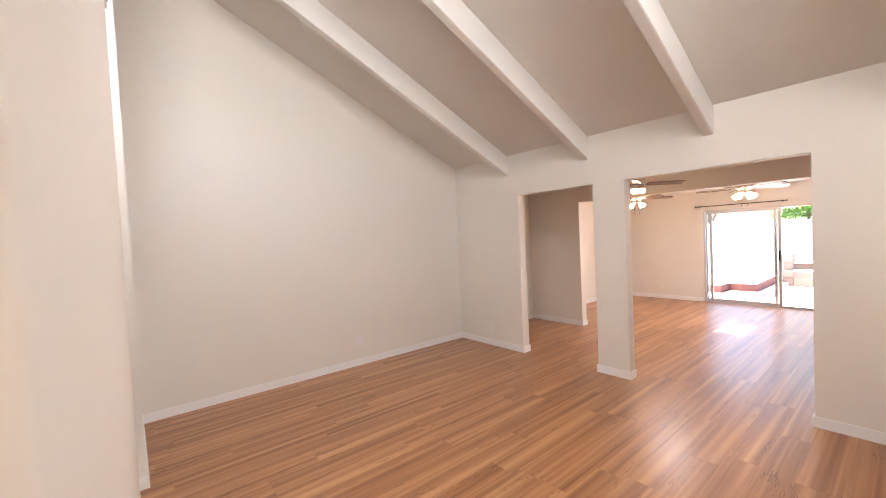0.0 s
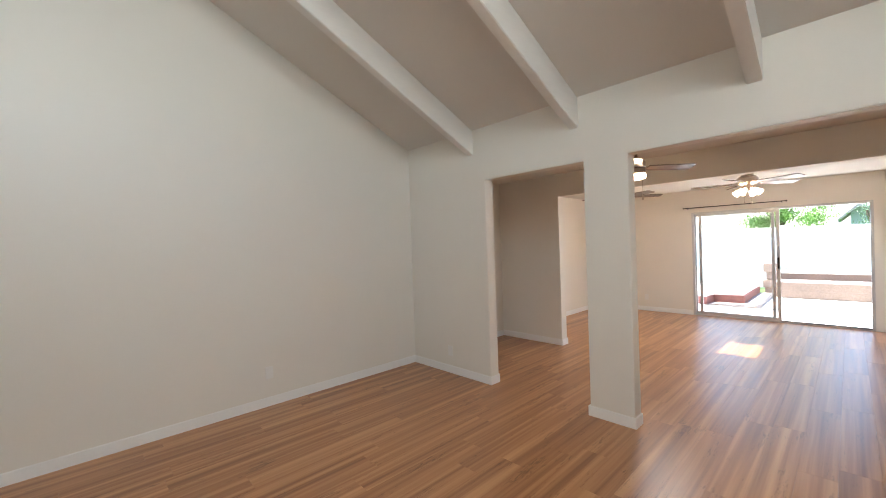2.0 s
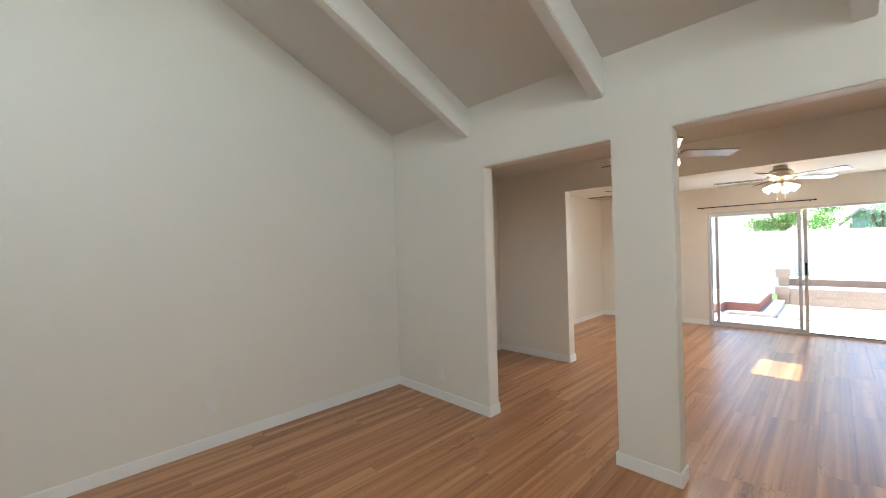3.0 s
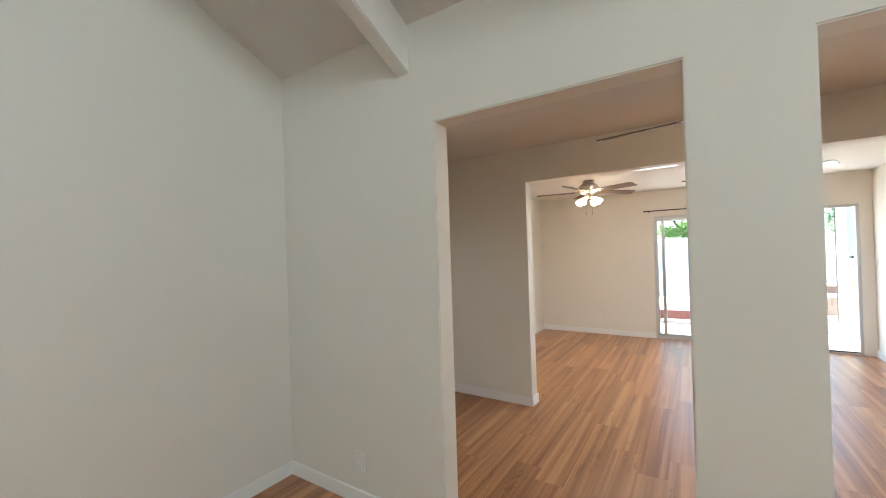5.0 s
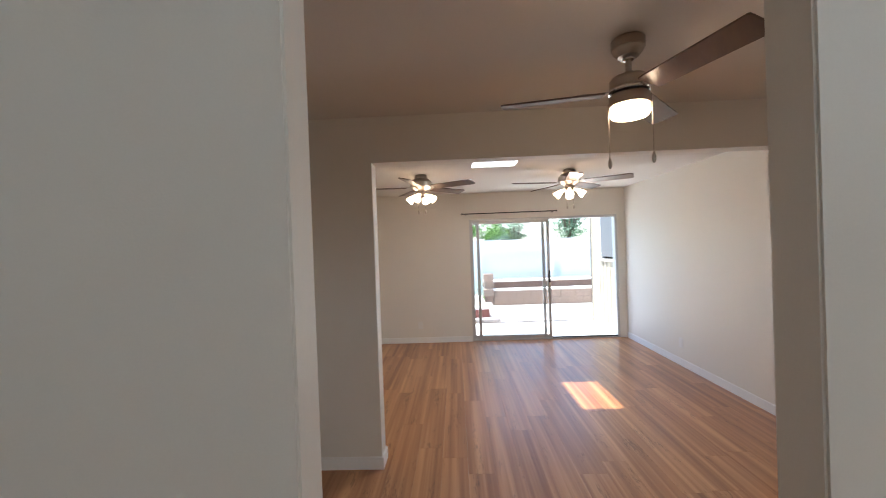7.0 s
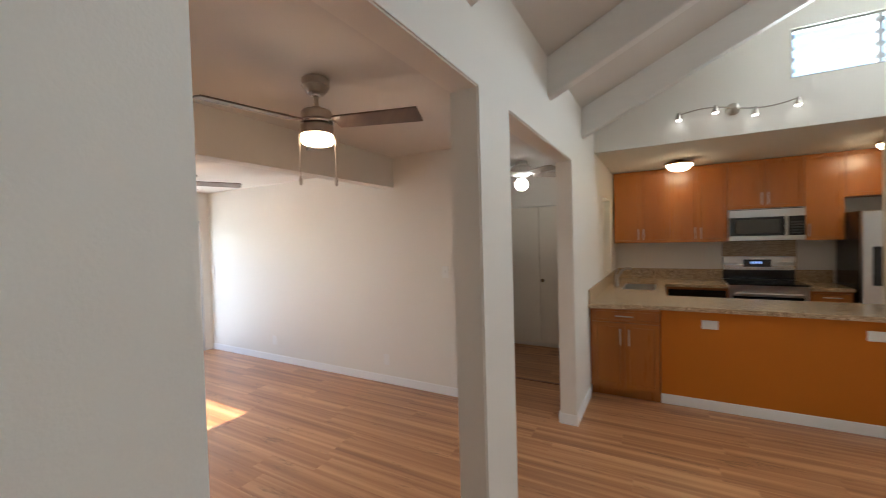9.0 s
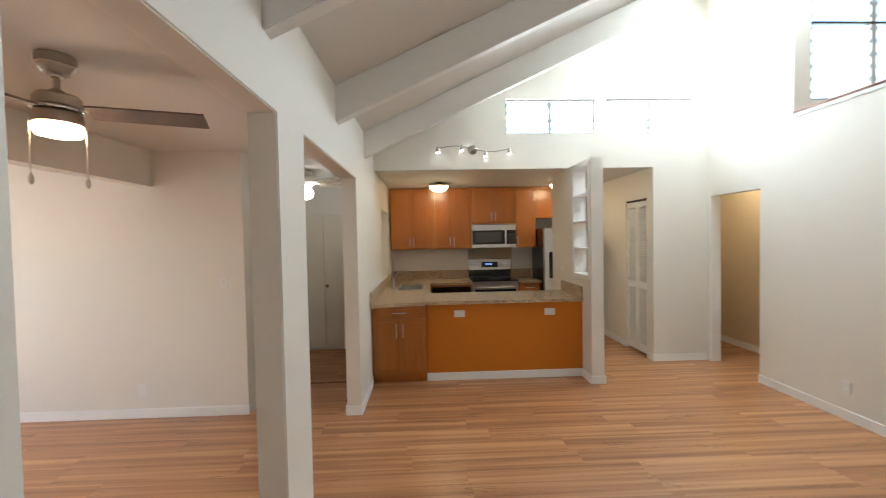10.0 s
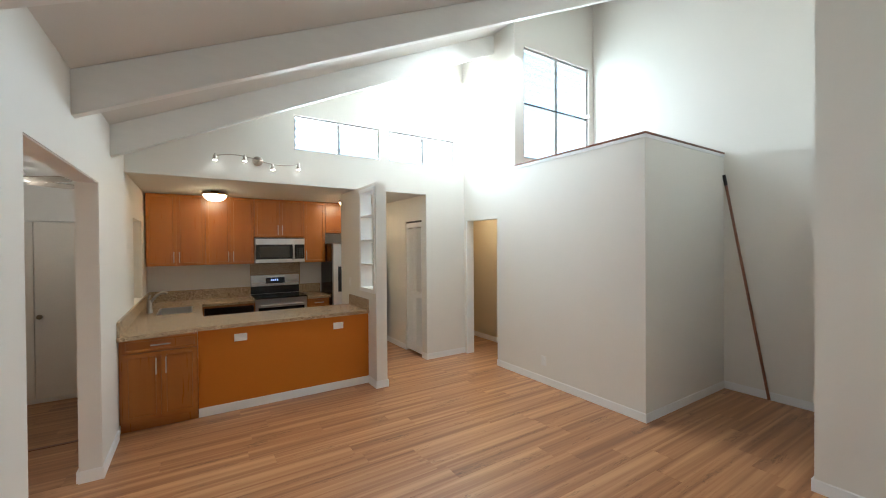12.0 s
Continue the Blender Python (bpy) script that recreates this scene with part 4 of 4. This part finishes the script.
boxes("sill_track", MATTE_BLACK, [(3.092, DX1 - 0.036, SY + 0.008, SY + 0.055, 0.0225, 0.034)], sd, 0.0, "dark worn sill track")
rod = thing("curtain_rod", 0, 0, 0, "thin black curtain rod above the patio door", "curtain rod")
bm = bmesh.new()
tube(bm, [(1.72, SY - 0.06, 2.02), (3.19, SY - 0.06, 2.02)], 0.008)
part("rod", bm, MATTE_BLACK, rod, "", True)
for x in (1.72, 3.19):
    bm = bmesh.new()
    bmesh.ops.create_uvsphere(bm, u_segments=10, v_segments=8, radius=0.014)
    bmesh.ops.translate(bm, verts=bm.verts, vec=(x, SY - 0.06, 2.02))
    part("finial", bm, MATTE_BLACK, rod, "", True)
for x in (1.78, 3.13):
    boxes("bracket", MATTE_BLACK, [(x - 0.006, x + 0.006, SY - 0.066, SY, 2.0, 2.012)], rod)
# skylight
sl = thing("window_4", 0, 0, 0, "small bright square skylight in the sunroom ceiling", "skylight")
sl["kind"] = "structure"
boxes("window_frame", TRIM, [(SKX0 - 0.04, SKX0, SKY0 - 0.04, SKY1 + 0.04, SUNZ + 0.12, SUNZ + 0.2), (SKX1, SKX1 + 0.04, SKY0 - 0.04, SKY1 + 0.04, SUNZ + 0.12, SUNZ + 0.2),
                             (SKX0, SKX1, SKY0 - 0.04, SKY0, SUNZ + 0.12, SUNZ + 0.2), (SKX0, SKX1, SKY1, SKY1 + 0.04, SUNZ + 0.12, SUNZ + 0.2)], sl)
g = boxes("pane", SKYPANE, [(SKX0 - 0.03, SKX1 + 0.03, SKY0 - 0.03, SKY1 + 0.03, SUNZ + 0.202, SUNZ + 0.208)], sl)


# ---- wall plates ----
def plate(x, y, z, axis, side, label, kind):
    """An outlet or switch plate on a wall of constant x or y."""
    o = thing("wall_outlet" if kind == "outlet" else "light_switch", x, y, z, label, kind)
    def r(u, v0, v1, d0, d1):
        return (min(d0, d1) * 1.0, max(d0, d1), -u, u, v0, v1) if axis == "x" else (-u, u, min(d0, d1), max(d0, d1), v0, v1)
    boxes("plate", WHITE_PLASTIC, [r(0.036, -0.058, 0.058, 0, side * 0.006)], o, 0.0015)
    if kind == "outlet":
        for q in (-0.026, 0.026):
            boxes("socket", WHITE_PLASTIC, [r(0.016, q - 0.014, q + 0.014, side * 0.006, side * 0.009)], o)
    else:
        boxes("toggle", WHITE_PLASTIC, [r(0.006, -0.012, 0.012, side * 0.006, side * 0.016)], o)


for a in ((0, -1.82, 0.32, "x", 1), (0.655, 0, 0.255, "y", -1), (RX1, 3.9, 0.275, "x", -1), (RX1, 2.02, 0.26, "x", -1), (3.74, BY, 0.275, "y", 1), (1.0, SY, 0.28, "y", -1)):
    plate(*a, "white duplex outlet plate low on the cream wall", "outlet")
for a in ((RX1, 5.27, 1.21, "x", -1), (RX1, 1.25, 1.235, "x", -1)):
    plate(*a, "white toggle switch plate on the cream wall", "switch")
plate(STX, -4.235, 1.20, "x", 1, "white toggle switch plate beside the entry alcove", "switch")
plate(5.62, PY0, 1.20, "y", 1, "white toggle switch plate on the pier wall", "switch")
for y in (-0.98, -2.01):
    o = thing("wall_outlet", 4.966, y, 0.75, "white double outlet plate on the orange bar wall", "outlet", "bar outlets")
    boxes("plate", WHITE_PLASTIC, [(-0.007, 0, -0.06, 0.06, -0.038, 0.038)], o, 0.0015)
    for q in (-0.028, 0.028):
        boxes("socket", WHITE_PLASTIC, [(-0.010, -0.007, q - 0.014, q + 0.014, -0.016, 0.016)], o)

d2 = thing("door_2", 0, 0, 0, "white flush door folded open behind the doorway", "door")
d2["kind"] = "structure"
boxes("leaf", TRIM, [(4.604, 4.64, -4.99, BY - 0.14, 0.012, 2.03)], d2, 0.002)
bm = bmesh.new()
lathe(bm, [(0.03, 0), (0.028, 0.008), (0.012, 0.012), (0.012, 0.03), (0.027, 0.042), (0.026, 0.058), (0.008, 0.064)], 18, m=pose(4.64, BY - 0.2, 1.0, 0, 90, 0))
part("knob", bm, AGED, d2, "aged brass door knob", True)
setting(boxes("door_jamb", TRIM, [(5.31, 5.33, BY - 0.125, BY + 0.004, 0, 2.068)]), "white painted door jamb", "trim")
pl = thing("broom_pole", 2.034, -5.755, 0, "long brown wooden pole leaning on the wall", "pole")
bm = bmesh.new()
tube(bm, [(0, 0, 0.012), (0.405, -0.02, 2.36)], 0.014)
part("shaft", bm, POLE, pl, "", True)
bm = bmesh.new()
tube(bm, [(0.405, -0.02, 2.36), (0.427, -0.022, 2.485)], 0.017)
part("tip", bm, MATTE_BLACK, pl, "black threaded plastic tip", True)

# ---- outside ----
setting(boxes("ground", GRASS, [(-60, 60, SY + T, 90, -0.5, -0.24)]), "dry garden ground", "ground")
setting(boxes("patio", CONCRETE, [(-1.0, 4.27, SY + T, 6.88, -0.24, -0.03)], bev=0.008), "pale concrete patio slab", "pavement")
setting(boxes("yard_paving", CONCRETE, [(-6, 12, 6.90, 9.72, -0.24, -0.14)]), "pale concrete yard paving", "pavement")
SWY0, SWY1 = 5.56, 6.42      # window in the next wing
setting(boxes("wall_siding", SIDING, [(4.275, 8, SY + T, 6.95, -0.2, 1.2), (4.275, 8, SY + T, 6.95, 2.05, 2.6), (4.275, 8, SY + T, SWY0, 1.2, 2.05), (4.275, 8, SWY1, 6.95, 1.2, 2.05)]),
        "cream vertical board siding of the next wing", "wall")
for k in range(9):
    y = 5.5 + k * 0.165
    top = 1.15 if SWY0 - 0.04 < y < SWY1 + 0.04 else 2.6
    boxes("batten", SIDING, [(4.266, 4.275, y - 0.008, y + 0.008, -0.03, top)], bpy.data.objects["wall_siding"])
sw = thing("window_5", 0, 0, 0, "white framed window with a dark insect screen", "window")
sw["kind"] = "structure"
boxes("screen", SCREEN, [(4.268, 4.29, SWY0 + 0.03, SWY1 - 0.03, 1.24, 2.02)], sw)
boxes("window_frame", TRIM, [(4.262, 4.34, SWY0, SWY0 + 0.03, 1.2, 2.05), (4.262, 4.34, SWY1 - 0.03, SWY1, 1.2, 2.05), (4.262, 4.34, SWY0 + 0.03, SWY1 - 0.03, 2.02, 2.05)], sw)
boxes("window_sill", TRIM, [(4.24, 4.34, SWY0 - 0.03, SWY1 + 0.03, 1.16, 1.2)], sw)

lf = thing("lanai_frame", 0, 0, 0, "dark bronze patio screen frame post and rail", "frame")
boxes("post", BRONZE, [(4.248, 4.262, 6.88, 6.895, -0.03, 2.6)], lf)
boxes("bottom_rail", BRONZE, [(-1.0, 4.248, 6.872, 6.89, -0.03, -0.012)], lf)
fen = thing("garden_fence", 0, 0, 0, "tall white vinyl privacy fence behind the planters", "fence")
x = -12.0
while x < 20:
    boxes("post", FENCE, [(x, x + 0.12, 12.44, 12.56, -0.24, 1.72)], fen)
    boxes("panel", FENCE, [(x + 0.12, x + 2.4, 12.48, 12.52, -0.2, 1.58)], fen)
    boxes("rail", FENCE, [(x + 0.12, x + 2.4, 12.46, 12.54, 1.58, 1.66)], fen)
    boxes("rail", FENCE, [(x + 0.12, x + 2.4, 12.46, 12.54, 1.28, 1.34)], fen)
    x += 2.4
boxes("side_panel", FENCE, [(-3.04, -3.0, 7.0, 12.4, -0.2, 1.66)], fen)


def block_wall(name, x0, x1, y, z0, z1, depth, label):
    """A planter wall of coursed blocks with a pale cap."""
    o = thing(name, 0, 0, 0, label, "planter")
    rnd = random.Random(5)
    n = max(1, round((z1 - z0) / 0.19))
    hgt = (z1 - z0) / n
    boxes("core", STONE, [(x0 + 0.02, x1 - 0.02, y + 0.02, y + depth, z0, z1 - 0.01)], o)
    for k in range(n):
        x = x0 - (0.2 if k % 2 else 0)
        while x < x1:
            a, b = max(x, x0), min(x + 0.395, x1)
            if b - a > 0.06:
                boxes("block", STONE, [(a + 0.0015, b - 0.0015, y - rnd.uniform(0, 0.006), y + 0.02, z0 + k * hgt + 0.0015, z0 + (k + 1) * hgt - 0.0015)], o)
            x += 0.40
    boxes("cap", CONCRETE, [(x0 - 0.03, x1 + 0.03, y - 0.03, y + 0.25, z1, z1 + 0.05)], o, 0.008)


block_wall("planter_wall", 2.6, 9.5, 9.75, -0.14, 0.25, 0.8, "low tan block planter wall with a pale cap")
block_wall("planter_wall", 2.4, 9.5, 10.45, 0.2, 0.42, 1.3, "upper tan block planter wall with a pale cap")
bp = thing("brick_platform", 0, 0, 0, "low angular red brick platform with concrete step", "platform")
for nm, mt, g, z0, z1 in (("step", STEPSTONE, 0.24, -0.14, -0.03), ("brick_edge", BRICK, 0.0, -0.03, 0.135), ("deck", CONCRETE, -0.02, 0.135, 0.16)):
    bm = bmesh.new()
    prism(bm, [(-2.6, 6.98 - g * 0.3), (1.68 + g * 0.2, 6.98 - g * 0.3), (1.72 + g * 0.4, 7.46 - g), (2.28 + g * 0.8, 7.50 - g), (2.27 + g, 7.62 - g), (2.27 + g, 9.7), (-2.6, 9.7)], "z", z0, z1)
    part(nm, bm, mt, bp)
gp = thing("garden_pillar", 0, 0, 0, "short stacked stone pillar at the planter corner", "pillar")
for k, (g, z0, z1) in enumerate(((0.0, -0.14, 0.1), (0.03, 0.1, 0.3), (-0.03, 0.3, 0.5), (0.02, 0.5, 0.72))):
    boxes("stone", STONE, [(2.36 - g, 2.59 + g * 0.3, 9.74 - g, 10.0 + g, z0 + 0.004, z1)], gp, 0.012)


def tree(x, y, z, h, spread, seed, n, label, leaf=None, low=0.46):
    rnd = random.Random(seed)
    t = thing("tree", x, y, z, label, "tree", "garden trees")
    bm = bmesh.new()
    tube(bm, [(0, 0, 0), (0.05, 0.03, h * 0.3), (0.0, -0.05, h * 0.55)], 0.13, 8)
    for i in range(7):
        a = i * 0.9
        tube(bm, [(0, -0.02, h * (0.38 + 0.02 * i)), (spread * 0.35 * math.cos(a), spread * 0.35 * math.sin(a), h * 0.62), (spread * 0.7 * math.cos(a), spread * 0.7 * math.sin(a), h * (0.72 + 0.03 * i))], 0.045, 6)
    part("trunk", bm, BARK, t)
    clumps = [Vector((rnd.gauss(0, spread * 0.45), rnd.gauss(0, spread * 0.45), h * rnd.uniform(low, 1.0))) for _ in range(34)]
    vs, fs = [], []
    for _ in range(n):
        c = rnd.choice(clumps) + Vector((rnd.gauss(0, 0.22), rnd.gauss(0, 0.22), rnd.gauss(0, 0.12)))
        q = Euler((rnd.uniform(0, 6), rnd.uniform(0, 6), rnd.uniform(0, 6))).to_matrix()
        s = rnd.uniform(0.03, 0.06)
        k = len(vs)
        vs += [tuple(c + q @ Vector(p)) for p in ((-s, 0, 0), (0, -s * 0.45, 0.01), (s, 0, 0), (0, s * 0.45, 0.01))]
        fs.append((k, k + 1, k + 2, k + 3))
    me = bpy.data.meshes.new("crown")
    me.from_pydata(vs, [], fs)
    me.materials.append(leaf or LEAF)
    o = new("crown", me)
    o.parent = t


tree(2.1, 15.4, -0.24, 4.4, 1.3, 3, 13000, "green leafy garden tree behind the fence")
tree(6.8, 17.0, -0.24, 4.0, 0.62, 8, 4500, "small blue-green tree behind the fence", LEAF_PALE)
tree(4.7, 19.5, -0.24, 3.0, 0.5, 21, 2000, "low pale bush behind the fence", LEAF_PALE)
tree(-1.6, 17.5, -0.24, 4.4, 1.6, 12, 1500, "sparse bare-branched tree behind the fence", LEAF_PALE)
nb = thing("neighbour_house", 0, 0, 0, "small pale blue-grey neighbour house with a shingle roof", "house")
boxes("wall", HOUSE, [(3.95, 5.7, 24, 30, -0.24, 2.05)], nb)
bm = bmesh.new()
prism(bm, [(3.5, 2.06), (4.2, 2.75), (6.0, 2.02), (6.0, 1.92), (4.2, 2.62), (3.5, 1.95)], "y", 23.3, 30.6)
part("roof", bm, ROOF, nb)
bm = bmesh.new()
prism(bm, [(3.95, 2.05), (5.7, 2.05), (4.22, 2.62), (3.95, 2.38)], "y", 24, 24.2)
part("gable", bm, HOUSE, nb)
wn = boxes("window", TRIM, [(4.4, 5.3, 23.95, 24.0, 0.9, 1.9)], nb)
boxes("pane", GREY_GLASS, [(4.47, 5.23, 23.93, 23.95, 0.97, 1.83)], wn)

# ---- plank floor ----
fl = setting(new("floor"), "wood-look vinyl plank floor running toward the patio", "floor")
PW, PL = 0.182, 1.22
rnd = random.Random(11)
meshes = {}


def plank(x0, x1, y0, y1):
    key = (round(x1 - x0, 3), round(y1 - y0, 3))
    if key not in meshes:
        hx, hy = key[0] / 2 - 0.0002, key[1] / 2 - 0.0002
        b = 0.0005
        me = bpy.data.meshes.new("plank")
        vs = [(sx * hx, sy * hy, -0.004) for sx in (-1, 1) for sy in (-1, 1)] + [(sx * hx, sy * hy, -b) for sx in (-1, 1) for sy in (-1, 1)] + \
             [(sx * (hx - b), sy * (hy - b), 0) for sx in (-1, 1) for sy in (-1, 1)]
        q = [(0, 2, 3, 1)]
        for o in (0, 4):
            q += [(o, o + 4, o + 6, o + 2), (o + 2, o + 6, o + 7, o + 3), (o + 3, o + 7, o + 5, o + 1), (o + 1, o + 5, o + 4, o)]
        q.append((8, 9, 11, 10))
        me.from_pydata(vs, [], q)
        bmf = bmesh.new()
        bmf.from_mesh(me)
        bmesh.ops.recalc_face_normals(bmf, faces=bmf.faces)
        bmf.to_mesh(me)
        bmf.free()
        me.materials.append(FLOOR)
        meshes[key] = me
    o = new("plank", meshes[key])
    o.location = ((x0 + x1) / 2, (y0 + y1) / 2, 0)
    o.parent = fl


x = 0.0
while x < KX:
    x1 = min(x + PW, KX)
    ya_, yb_ = FY, SY + 0.004
    if x >= CX:
        yb_ = 0.0
    elif x > RX1:
        yb_ = 3.5
    y = ya_ - rnd.uniform(0.0, PL)
    while y < yb_:
        a, b = max(y, ya_), min(y + PL, yb_)
        if b - a > 0.02:
            plank(x, x1, a, b)
        y += PL
    x = x1
